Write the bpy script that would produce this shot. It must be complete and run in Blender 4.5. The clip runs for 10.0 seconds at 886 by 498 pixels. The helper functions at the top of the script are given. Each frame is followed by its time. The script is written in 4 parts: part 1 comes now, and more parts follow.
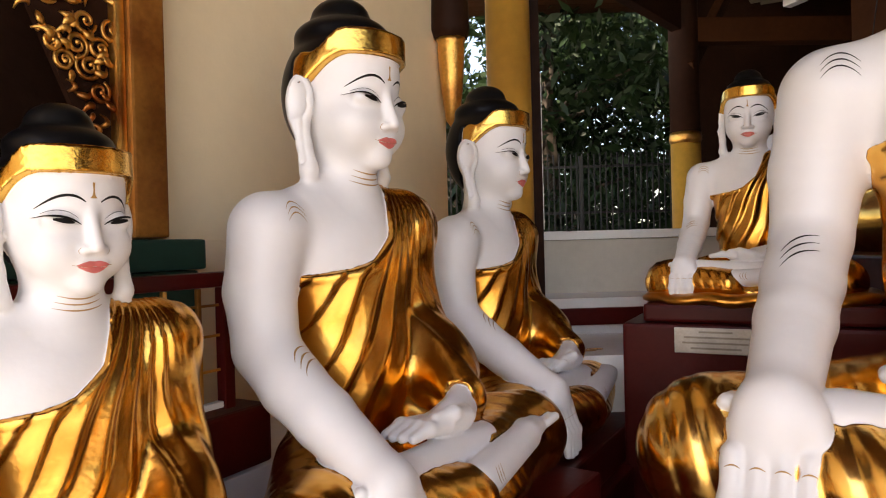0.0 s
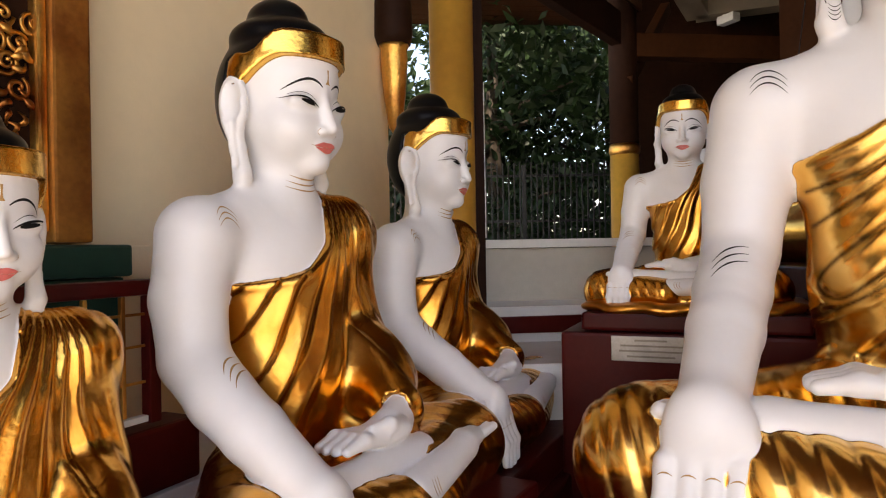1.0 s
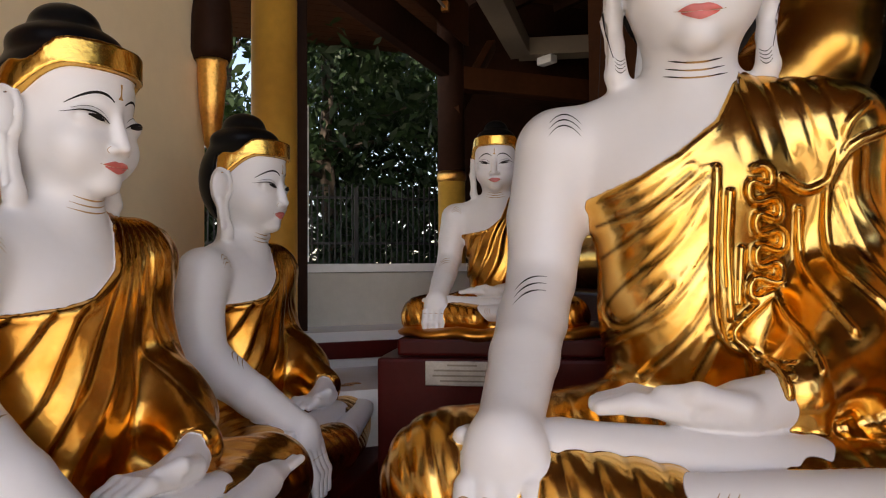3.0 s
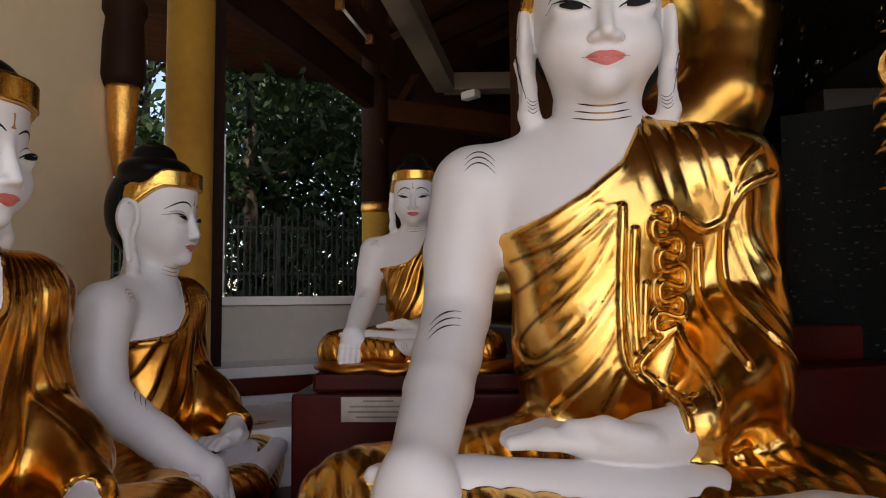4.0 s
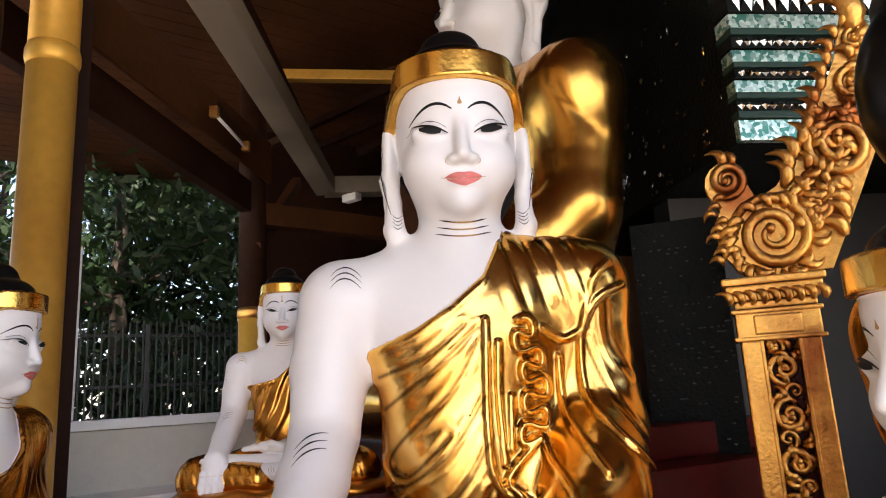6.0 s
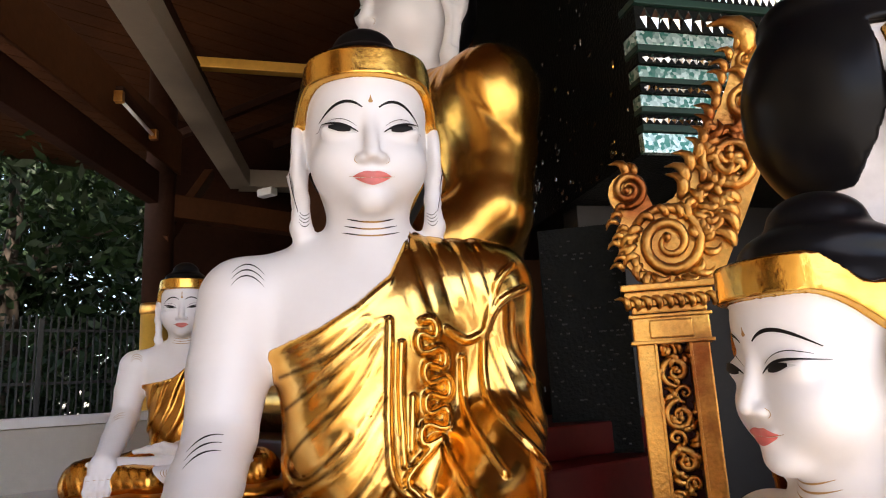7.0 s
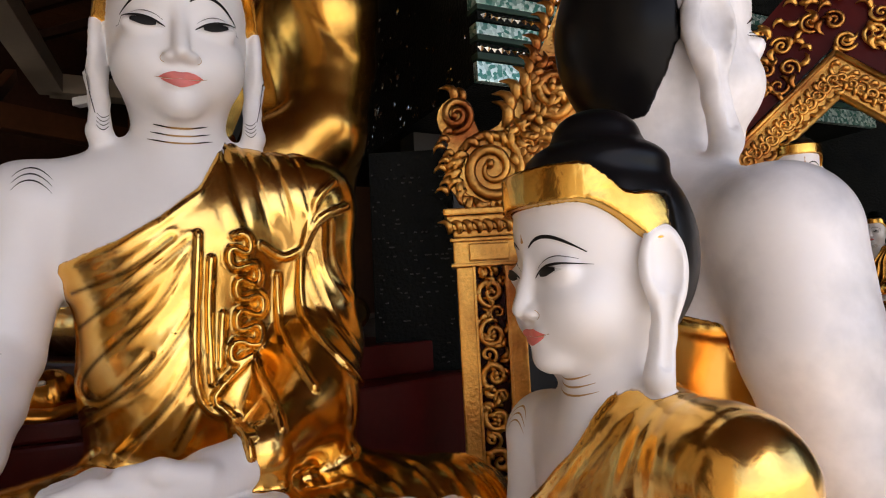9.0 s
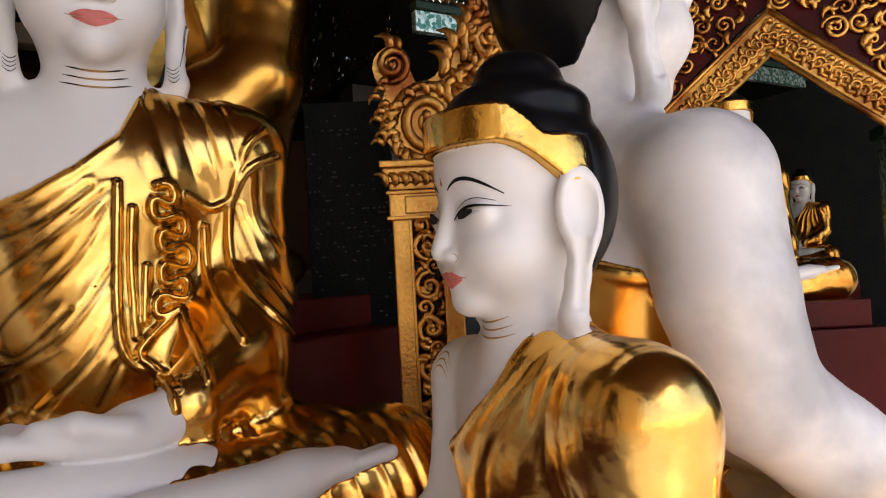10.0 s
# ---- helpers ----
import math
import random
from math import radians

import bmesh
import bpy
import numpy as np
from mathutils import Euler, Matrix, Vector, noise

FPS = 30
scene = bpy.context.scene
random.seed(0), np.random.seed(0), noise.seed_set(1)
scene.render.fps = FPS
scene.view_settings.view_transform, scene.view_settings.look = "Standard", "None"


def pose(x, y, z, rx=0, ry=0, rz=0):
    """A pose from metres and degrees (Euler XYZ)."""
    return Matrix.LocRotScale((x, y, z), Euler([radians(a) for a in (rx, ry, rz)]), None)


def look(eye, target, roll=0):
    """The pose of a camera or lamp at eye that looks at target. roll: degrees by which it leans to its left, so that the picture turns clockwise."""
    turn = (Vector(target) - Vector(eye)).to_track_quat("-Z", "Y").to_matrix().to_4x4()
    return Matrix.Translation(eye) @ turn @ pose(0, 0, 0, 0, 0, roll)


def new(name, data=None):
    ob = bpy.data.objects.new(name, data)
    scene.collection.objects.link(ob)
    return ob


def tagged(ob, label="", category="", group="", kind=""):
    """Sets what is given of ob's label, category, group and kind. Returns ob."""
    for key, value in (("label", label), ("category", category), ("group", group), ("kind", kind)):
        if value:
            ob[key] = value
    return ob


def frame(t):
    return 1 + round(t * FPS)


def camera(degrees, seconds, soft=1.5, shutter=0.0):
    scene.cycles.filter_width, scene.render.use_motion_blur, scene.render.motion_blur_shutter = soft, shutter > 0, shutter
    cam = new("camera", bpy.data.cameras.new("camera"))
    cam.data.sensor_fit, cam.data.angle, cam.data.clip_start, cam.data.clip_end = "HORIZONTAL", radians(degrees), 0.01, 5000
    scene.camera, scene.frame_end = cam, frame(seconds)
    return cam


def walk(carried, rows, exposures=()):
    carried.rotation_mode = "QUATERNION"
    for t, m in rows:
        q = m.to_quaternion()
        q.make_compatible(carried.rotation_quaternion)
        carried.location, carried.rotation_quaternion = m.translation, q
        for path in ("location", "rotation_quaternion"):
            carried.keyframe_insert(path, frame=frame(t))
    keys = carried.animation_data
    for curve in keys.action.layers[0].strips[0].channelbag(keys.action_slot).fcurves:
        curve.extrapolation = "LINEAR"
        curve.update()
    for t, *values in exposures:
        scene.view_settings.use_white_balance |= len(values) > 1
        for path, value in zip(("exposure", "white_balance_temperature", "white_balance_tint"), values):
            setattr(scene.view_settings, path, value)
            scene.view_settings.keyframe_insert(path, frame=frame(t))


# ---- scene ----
cam = camera(66.7, 10.0, soft=1.1)
PATH = [
    (0, (0, 0, 1.5), (0, 2, 1.486), -1.5),
    (0.5, (0.01, 0.002, 1.503), (0.094, 2, 1.495), -1.3),
    (1, (0.016, 0.02, 1.503), (0.18, 2.014, 1.506), -1.0),
    (1.5, (0.034, 0.022, 1.503), (0.313, 2.002, 1.515), -0.8),
    (2, (0.056, 0.017, 1.503), (0.445, 1.979, 1.53), -0.8),
    (2.5, (0.067, 0.015, 1.512), (0.572, 1.949, 1.549), -0.6),
    (4, (0.114, -0.006, 1.538), (0.95, 1.806, 1.682), -0.5),
    (4.5, (0.121, -0.011, 1.55), (0.992, 1.777, 1.764), -0.7),
    (5, (0.135, -0.025, 1.572), (1.076, 1.714, 1.87), -1.4),
    (5.5, (0.15, -0.041, 1.591), (1.173, 1.635, 1.974), -2.7),
    (7, (0.198, -0.076, 1.594), (1.497, 1.391, 1.995), -3.0),
    (7.5, (0.22, -0.09, 1.589), (1.616, 1.293, 1.957), -3.0),
    (8, (0.24, -0.097, 1.578), (1.718, 1.212, 1.897), -3.2),
    (8.5, (0.264, -0.109, 1.567), (1.827, 1.112, 1.822), -2.9),
    (9, (0.278, -0.119, 1.551), (1.892, 1.049, 1.73), -2.9),
    (9.5, (0.296, -0.134, 1.538), (1.956, 0.975, 1.643), -3.0),
    (10, (0.315, -0.144, 1.526), (2.018, 0.905, 1.576), -3.2),
]
EXPOSURES = [(0, 1.74, 7700, 19), (1.5, 1.74, 7700, 19), (2.5, 1.46, 7600, 19), (4, 1.0, 7200, 20), (4.5, 0.95, 7100, 20), (5, 1.12, 7000, 20), (5.5, 1.85, 7000, 20), (7, 1.8, 7000, 20),
             (7.7, 1.75, 7000, 20), (8.2, 1.38, 7100, 20), (9, 1.15, 7100, 20), (10, 1.05, 7200, 20)]
walk(cam, [(t, look(eye, target, roll)) for t, eye, target, roll in PATH], EXPOSURES)

# ---------------------------------------------------------------- light
world = bpy.data.worlds.new("sky")
scene.world = world
world.use_nodes = True
wn = world.node_tree
sky = wn.nodes.new("ShaderNodeTexSky")
sky.sky_type, sky.sun_disc = "NISHITA", False
sky.sun_elevation, sky.sun_rotation = radians(49), radians(204)
wn.links.new(sky.outputs[0], wn.nodes["Background"].inputs[0])
wn.nodes["Background"].inputs[1].default_value = 0.14

sun = new("sun", bpy.data.lights.new("sun", "SUN"))
sun.data.energy, sun.data.angle, sun.data.color = 4.2, radians(3), (1.0, 0.94, 0.86)
sun.matrix_world = look((-4, -9, 11.2), (0, 0, 0))


# ---------------------------------------------------------------- materials
def mat(name, color, rough=0.5, metal=0.0, vary=0.12, scale=6.0, bump=0.0, bump_scale=60.0, stain=None, stain_amount=0.5, spec=0.5, coat=0.0):
    """Painted or bare surface: base colour with broad stains and fine grain, bump, roughness that varies."""
    m = bpy.data.materials.new(name)
    m.use_nodes = True
    n, l = m.node_tree.nodes, m.node_tree.links
    b = n["Principled BSDF"]
    tc = n.new("ShaderNodeTexCoord")
    broad, fine = n.new("ShaderNodeTexNoise"), n.new("ShaderNodeTexNoise")
    broad.inputs["Scale"].default_value, fine.inputs["Scale"].default_value = scale * 0.35, scale * 7
    broad.inputs["Detail"].default_value, fine.inputs["Detail"].default_value = 6, 4
    for k in (broad, fine):
        l.new(tc.outputs["Object"], k.inputs["Vector"])
    ramp = n.new("ShaderNodeValToRGB")
    st = stain or tuple(c * (1 - stain_amount) for c in color)
    ramp.color_ramp.elements[0].position, ramp.color_ramp.elements[1].position = 0.34, 0.56
    ramp.color_ramp.elements[0].color, ramp.color_ramp.elements[1].color = (*st, 1), (*color, 1)
    l.new(broad.outputs["Fac"], ramp.inputs["Fac"])
    mix = n.new("ShaderNodeMix")
    mix.data_type, mix.blend_type = "RGBA", "MULTIPLY"
    mix.inputs["Factor"].default_value = 1.0
    grain = n.new("ShaderNodeMapRange")
    grain.inputs["To Min"].default_value, grain.inputs["To Max"].default_value = 1 - vary, 1 + vary
    l.new(fine.outputs["Fac"], grain.inputs["Value"])
    l.new(ramp.outputs["Color"], mix.inputs["A"])
    l.new(grain.outputs["Result"], mix.inputs["B"])
    l.new(mix.outputs["Result"], b.inputs["Base Color"])
    rr = n.new("ShaderNodeMapRange")
    rr.inputs["To Min"].default_value, rr.inputs["To Max"].default_value = max(0.02, rough - 0.1), min(1, rough + 0.1)
    l.new(broad.outputs["Fac"], rr.inputs["Value"])
    l.new(rr.outputs["Result"], b.inputs["Roughness"])
    b.inputs["Metallic"].default_value = metal
    b.inputs["Specular IOR Level"].default_value = spec
    b.inputs["Coat Weight"].default_value = coat
    if bump:
        bn, bp = n.new("ShaderNodeTexNoise"), n.new("ShaderNodeBump")
        bn.inputs["Scale"].default_value, bn.inputs["Detail"].default_value = bump_scale, 5
        l.new(tc.outputs["Object"], bn.inputs["Vector"])
        bp.inputs["Strength"].default_value, bp.inputs["Distance"].default_value = bump, 0.01
        l.new(bn.outputs["Fac"], bp.inputs["Height"])
        l.new(bp.outputs["Normal"], b.inputs["Normal"])
    return m


GOLD = mat("gold_leaf", (0.86, 0.52, 0.13), 0.3, 1.0, 0.15, 5, 0.12, 40, stain=(0.55, 0.27, 0.06))
GOLD_CARVED = mat("carved_gilding", (0.80, 0.42, 0.10), 0.34, 0.9, 0.3, 10, 0.3, 70, stain=(0.30, 0.085, 0.02))
GOLD_PAINT = mat("gold_column_paint", (0.78, 0.43, 0.07), 0.42, 0.45, 0.15, 3, 0.1, 30, stain=(0.60, 0.30, 0.05))
ORANGE_GILT = mat("orange_brown_gilding", (0.62, 0.27, 0.055), 0.4, 0.6, 0.3, 9, 0.15, 50, stain=(0.26, 0.085, 0.018))
RED = mat("dark_red_lacquer", (0.075, 0.006, 0.005), 0.38, 0, 0.2, 4, 0.08, 30, stain_amount=0.45, spec=0.12)
DARK_WOOD = mat("dark_wood", (0.028, 0.011, 0.006), 0.6, 0, 0.3, 3, 0.25, 25, stain_amount=0.5, spec=0.08)
BROWN_BOARD = mat("brown_boards", (0.062, 0.022, 0.008), 0.6, 0, 0.25, 2.5, 0.2, 25, stain_amount=0.45, spec=0.1)
CREAM = mat("cream_wall_paint", (0.86, 0.70, 0.46), 0.7, 0, 0.05, 2, 0.08, 60, stain=(0.78, 0.62, 0.39))
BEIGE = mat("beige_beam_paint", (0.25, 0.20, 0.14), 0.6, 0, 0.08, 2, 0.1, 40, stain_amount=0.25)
PARAPET = mat("parapet_plaster", (0.62, 0.58, 0.50), 0.75, 0, 0.08, 3, 0.12, 50, stain_amount=0.2)
WHITE_TILE = mat("white_tile", (0.78, 0.78, 0.77), 0.22, 0, 0.04, 3, 0.02, 30, stain_amount=0.12)
GREEN_PAINT = mat("dark_green_paint", (0.010, 0.038, 0.026), 0.45, 0, 0.2, 4, 0.1, 40, stain_amount=0.4, spec=0.3)
IRON = mat("dark_iron", (0.05, 0.05, 0.05), 0.5, 0.6, 0.2, 6, 0.1, 40)
PLATE = mat("engraved_plate", (0.36, 0.33, 0.30), 0.4, 0.5, 0.2, 20, 0.1, 60, stain_amount=0.35)
PLATE_INK = mat("plate_ink", (0.2, 0.17, 0.14), 0.5, 0.3, 0.2, 20)
TERRAZZO = mat("pale_marble", (0.55, 0.52, 0.47), 0.25, 0, 0.08, 3, 0.02, 30, stain_amount=0.3)
MIRROR = mat("mirror_glass", (0.80, 0.84, 0.82), 0.08, 1.0, 0.05, 20, 0.05, 30, stain_amount=0.2)
# Grey plaster taken near black: the lintel's shade is in the colour.
GREY_SHADED = mat("grey_plaster_shaded", (0.022, 0.021, 0.020), 0.7, 0, 0.15, 3, 0.15, 40, stain_amount=0.4)
WHITE_PAINT = mat("white_paint", (0.8, 0.79, 0.76), 0.5, 0, 0.05, 5, 0.05, 40, stain_amount=0.15)
GROUND = mat("paving", (0.48, 0.44, 0.38), 0.8, 0, 0.15, 2, 0.15, 20, stain_amount=0.3)
BARK = mat("bark", (0.06, 0.045, 0.03), 0.9, 0, 0.3, 8, 0.5, 30)


def leaf_material(name, color):
    m = mat(name, color, 0.5, 0, 0.3, 4, 0.0, 20, stain_amount=0.4, spec=0.2)
    n, l = m.node_tree.nodes, m.node_tree.links
    tr, mx = n.new("ShaderNodeBsdfTranslucent"), n.new("ShaderNodeMixShader")
    tr.inputs["Color"].default_value = (color[0] * 1.5, color[1] * 1.5, color[2], 1)
    mx.inputs["Fac"].default_value = 0.15
    l.new(n["Principled BSDF"].outputs[0], mx.inputs[1])
    l.new(tr.outputs[0], mx.inputs[2])
    l.new(mx.outputs[0], n["Material Output"].inputs["Surface"])
    return m


LEAF = leaf_material("leaves", (0.022, 0.045, 0.016))


def mosaic_material(name, tint, dark):
    """Small mirror glass tesserae in mortar."""
    m = bpy.data.materials.new(name)
    m.use_nodes = True
    n, l = m.node_tree.nodes, m.node_tree.links
    b = n["Principled BSDF"]
    tc, vo, no = n.new("ShaderNodeTexCoord"), n.new("ShaderNodeTexVoronoi"), n.new("ShaderNodeTexNoise")
    vo.inputs["Scale"].default_value = 55
    no.inputs["Scale"].default_value = 2.5
    l.new(tc.outputs["Object"], vo.inputs["Vector"])
    l.new(tc.outputs["Object"], no.inputs["Vector"])
    ramp = n.new("ShaderNodeValToRGB")
    ramp.color_ramp.elements[0].position, ramp.color_ramp.elements[1].position = 0.3, 0.75
    ramp.color_ramp.elements[0].color, ramp.color_ramp.elements[1].color = (*dark, 1), (*tint, 1)
    l.new(vo.outputs["Color"], ramp.inputs["Fac"])
    l.new(ramp.outputs["Color"], b.inputs["Base Color"])
    bp = n.new("ShaderNodeBump")
    bp.inputs["Strength"].default_value, bp.inputs["Distance"].default_value = 0.8, 0.012
    l.new(vo.outputs["Color"], bp.inputs["Height"])
    l.new(bp.outputs["Normal"], b.inputs["Normal"])
    b.inputs["Metallic"].default_value, b.inputs["Roughness"].default_value = 0.7, 0.28
    return m


MOSAIC = mosaic_material("mirror_mosaic", (0.72, 0.88, 0.80), (0.06, 0.24, 0.18))
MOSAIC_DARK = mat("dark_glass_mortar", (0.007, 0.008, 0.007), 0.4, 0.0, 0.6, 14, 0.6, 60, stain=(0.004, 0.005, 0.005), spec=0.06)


def statue_material(name, gold, gold_stain, rough, scuff=(0.76, 0.75, 0.75), size=3):
    """White painted skin, gilded robe, black hair and gold headband, told apart by where each part of the carving lies."""
    m = mat(name, (0.80, 0.79, 0.80), 0.42, 0, 0.02, size, 0.04, 30, stain=scuff, coat=0.1)
    n, l = m.node_tree.nodes, m.node_tree.links
    skin = n["Principled BSDF"]
    tc = n.new("ShaderNodeTexCoord")

    def shader(color, stain, r, metal, bump, scale):
        b, no, no2, ramp, bp = (n.new(k) for k in ("ShaderNodeBsdfPrincipled", "ShaderNodeTexNoise", "ShaderNodeTexNoise", "ShaderNodeValToRGB", "ShaderNodeBump"))
        no.inputs["Scale"].default_value, no.inputs["Detail"].default_value = scale, 5
        no2.inputs["Scale"].default_value, no2.inputs["Detail"].default_value = scale * 5, 3
        l.new(tc.outputs["Object"], no.inputs["Vector"])
        l.new(tc.outputs["Object"], no2.inputs["Vector"])
        ramp.color_ramp.elements[0].position, ramp.color_ramp.elements[1].position = 0.36, 0.6
        ramp.color_ramp.elements[0].color, ramp.color_ramp.elements[1].color = (*stain, 1), (*color, 1)
        l.new(no.outputs["Fac"], ramp.inputs["Fac"])
        l.new(ramp.outputs["Color"], b.inputs["Base Color"])
        b.inputs["Metallic"].default_value, b.inputs["Roughness"].default_value = metal, r
        bp.inputs["Strength"].default_value, bp.inputs["Distance"].default_value = bump, 0.012
        l.new(no2.outputs["Fac"], bp.inputs["Height"])
        l.new(bp.outputs["Normal"], b.inputs["Normal"])
        return b, ramp

    robe, ramp = shader(gold, gold_stain, rough, 1.0, 0.10, 5)
    # Dark line paint and crease shade, both mixed into the gilding's colour.
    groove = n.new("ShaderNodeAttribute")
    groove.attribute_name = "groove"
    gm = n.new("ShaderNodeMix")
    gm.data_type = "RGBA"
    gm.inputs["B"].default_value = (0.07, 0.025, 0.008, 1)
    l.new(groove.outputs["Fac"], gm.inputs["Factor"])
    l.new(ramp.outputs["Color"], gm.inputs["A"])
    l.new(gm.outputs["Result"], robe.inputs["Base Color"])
    hair, _ = shader((0.004, 0.004, 0.005), (0.007, 0.007, 0.007), 0.3, 0.0, 0.03, 6)
    hair.inputs["Specular IOR Level"].default_value = 0.14
    band, _ = shader((0.88, 0.52, 0.12), (0.72, 0.37, 0.07), 0.24, 1.0, 0.12, 7)
    last = skin.outputs[0]
    for key, b in (("robe", robe), ("hair", hair), ("band", band)):
        at, rg, mx = n.new("ShaderNodeAttribute"), n.new("ShaderNodeMapRange"), n.new("ShaderNodeMixShader")
        at.attribute_name = key
        rg.inputs["From Min"].default_value, rg.inputs["From Max"].default_value = -0.0008, 0.0008
        l.new(at.outputs["Fac"], rg.inputs["Value"])
        l.new(rg.outputs["Result"], mx.inputs["Fac"])
        l.new(last, mx.inputs[1])
        l.new(b.outputs[0], mx.inputs[2])
        last = mx.outputs[0]
    l.new(last, n["Material Output"].inputs["Surface"])
    return m


STATUE = statue_material("painted_statue_bright_gilding", (0.98, 0.62, 0.19), (0.86, 0.47, 0.105), 0.21)
STATUE_OLD = statue_material("painted_statue_deep_gilding", (0.84, 0.44, 0.095), (0.58, 0.26, 0.045), 0.25)
STATUE_SCUFFED = statue_material("painted_statue_scuffed", (0.84, 0.48, 0.11), (0.58, 0.28, 0.05), 0.27, (0.44, 0.44, 0.46), 11)
INK = mat("black_line_paint", (0.008, 0.007, 0.007), 0.6, 0, 0.1, 20, spec=0.2)
STATUE_BASE = mat("base_gilding", (0.66, 0.30, 0.055), 0.3, 0.95, 0.2, 8, 0.15, 40, stain=(0.34, 0.11, 0.02))
LIP = mat("lip_paint", (0.80, 0.19, 0.17), 0.4, 0, 0.1, 20)
OCHRE = mat("ochre_line_paint", (0.42, 0.23, 0.07), 0.5, 0, 0.2, 20)
EYE_WHITE = mat("eye_white_paint", (0.82, 0.82, 0.82), 0.35, 0, 0.02, 20)
PINK = mat("pink_paint", (0.72, 0.55, 0.60), 0.5, 0, 0.05, 20)


# ---------------------------------------------------------------- seated figure: distance field, skinned by surface nets
def ell(p, c, r):
    q = (p - np.float32(c)) / np.float32(r)
    k0 = np.sqrt((q * q).sum(-1)) + 1e-6
    q = q / np.float32(r)
    return k0 * (k0 - 1) / (np.sqrt((q * q).sum(-1)) + 1e-6)


def limb(p, a, b, ra, rb):
    a, b = np.float32(a), np.float32(b)
    ab = b - a
    h = np.clip(((p - a) @ ab) / (ab @ ab), 0, 1)
    q = p - a - h[..., None] * ab
    return np.sqrt((q * q).sum(-1)) - (ra + (rb - ra) * h)


def smin(a, b, k):
    h = np.clip(0.5 + 0.5 * (b - a) / k, 0, 1)
    return b + (a - b) * h - k * h * (1 - h)


def chain(p, pts, k=0.03):
    """Limb through (x, y, z, radius) points."""
    d = None
    for (a, b) in zip(pts, pts[1:]):
        e = limb(p, a[:3], b[:3], a[3], b[3])
        d = e if d is None else smin(d, e, k)
    return d


def ridge(u, sharp=0.16):
    """Soft pleats with narrow grooves: 0 at a groove, 1 on the crest, and the groove's darkness."""
    f = np.abs(u - np.floor(u) - 0.5)
    g = np.exp(-((0.5 - f) / sharp) ** 2)
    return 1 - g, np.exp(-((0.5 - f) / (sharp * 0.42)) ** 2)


def sstep(a, b, x):
    t = np.clip((x - a) / (b - a), 0, 1)
    return t * t * (3 - 2 * t)


EDGE_X = np.array([-0.6, -0.33, -0.17, -0.06, 0.05, 0.10, 0.135, 0.16])
EDGE_Z = {"slant": np.array([0.90, 0.945, 1.005, 1.07, 1.165, 1.27, 1.36, 2.2]), "level": np.array([0.935, 0.945, 0.965, 0.995, 1.09, 1.21, 1.34, 2.2])}


def smooth_line(pts, steps):
    """Rounded curve through (x, z) points."""
    q = np.array([pts[0], *pts, pts[-1]], float)
    t = np.linspace(0, 1, steps, endpoint=False)[:, None]
    out = [0.5 * (2 * b + (c - a) * t + (2 * a - 5 * b + 4 * c - d) * t ** 2 + (3 * b - a - 3 * c + d) * t ** 3) for a, b, c, d in zip(q, q[1:], q[2:], q[3:])]
    return np.concatenate(out + [q[-1:]])


# Carved lines of the great robe: incised sweeps over the chest and sleeve, raised cords, and the ruffled hem.
INCISED = [
    [(-0.29, 0.868), (-0.16, 0.914), (-0.03, 1.01)],
    [(-0.275, 0.77), (-0.14, 0.868), (0.02, 1.0)],
    [(0.02, 0.97), (-0.07, 0.822), (-0.23, 0.672), (-0.265, 0.60), (-0.208, 0.574), (-0.09, 0.683)],
    [(-0.28, 0.51), (-0.10, 0.626), (0.025, 0.793)],
    [(-0.17, 0.42), (-0.046, 0.545), (0.025, 0.66)],
    [(-0.03, 0.423), (0.025, 0.53)],
    [(0.36, 0.95), (0.405, 0.806), (0.47, 0.69), (0.53, 0.62)],
    [(0.43, 1.06), (0.437, 0.93), (0.50, 0.83)],
]
CORDS = [
    [(0.04, 1.02), (0.026, 0.66), (0.055, 0.53), (0.14, 0.49)],
    [(0.345, 0.98), (0.34, 0.806), (0.375, 0.70), (0.45, 0.61), (0.53, 0.54)],
    [(0.35, 0.98), (0.39, 1.125), (0.46, 1.20)],
    [(0.35, 0.98), (0.40, 1.07), (0.50, 1.12)],
    [(0.225, 0.99), (0.29, 0.955), (0.35, 0.98)],
    [(0.074, 0.95), (0.066, 0.80), (0.070, 0.60)], [(0.104, 0.79), (0.094, 0.64)], [(0.19, 0.66), (0.215, 0.50)],
    [(0.27, 0.90), (0.275, 0.70), (0.32, 0.58)],
]
HEM = [(0.14 + 0.045 * math.sin(a / 9) + 0.040 * math.sin(a), 1.015 - 0.0142 * a + 0.016 * math.sin(2 * a)) for a in (0.55 * k for k in range(48))] + [(0.075, 0.56), (0.12, 0.50), (0.13, 0.44)]
RELIEF_X, RELIEF_Z = np.arange(-0.36, 0.62, 0.0025), np.arange(0.38, 1.26, 0.0025)


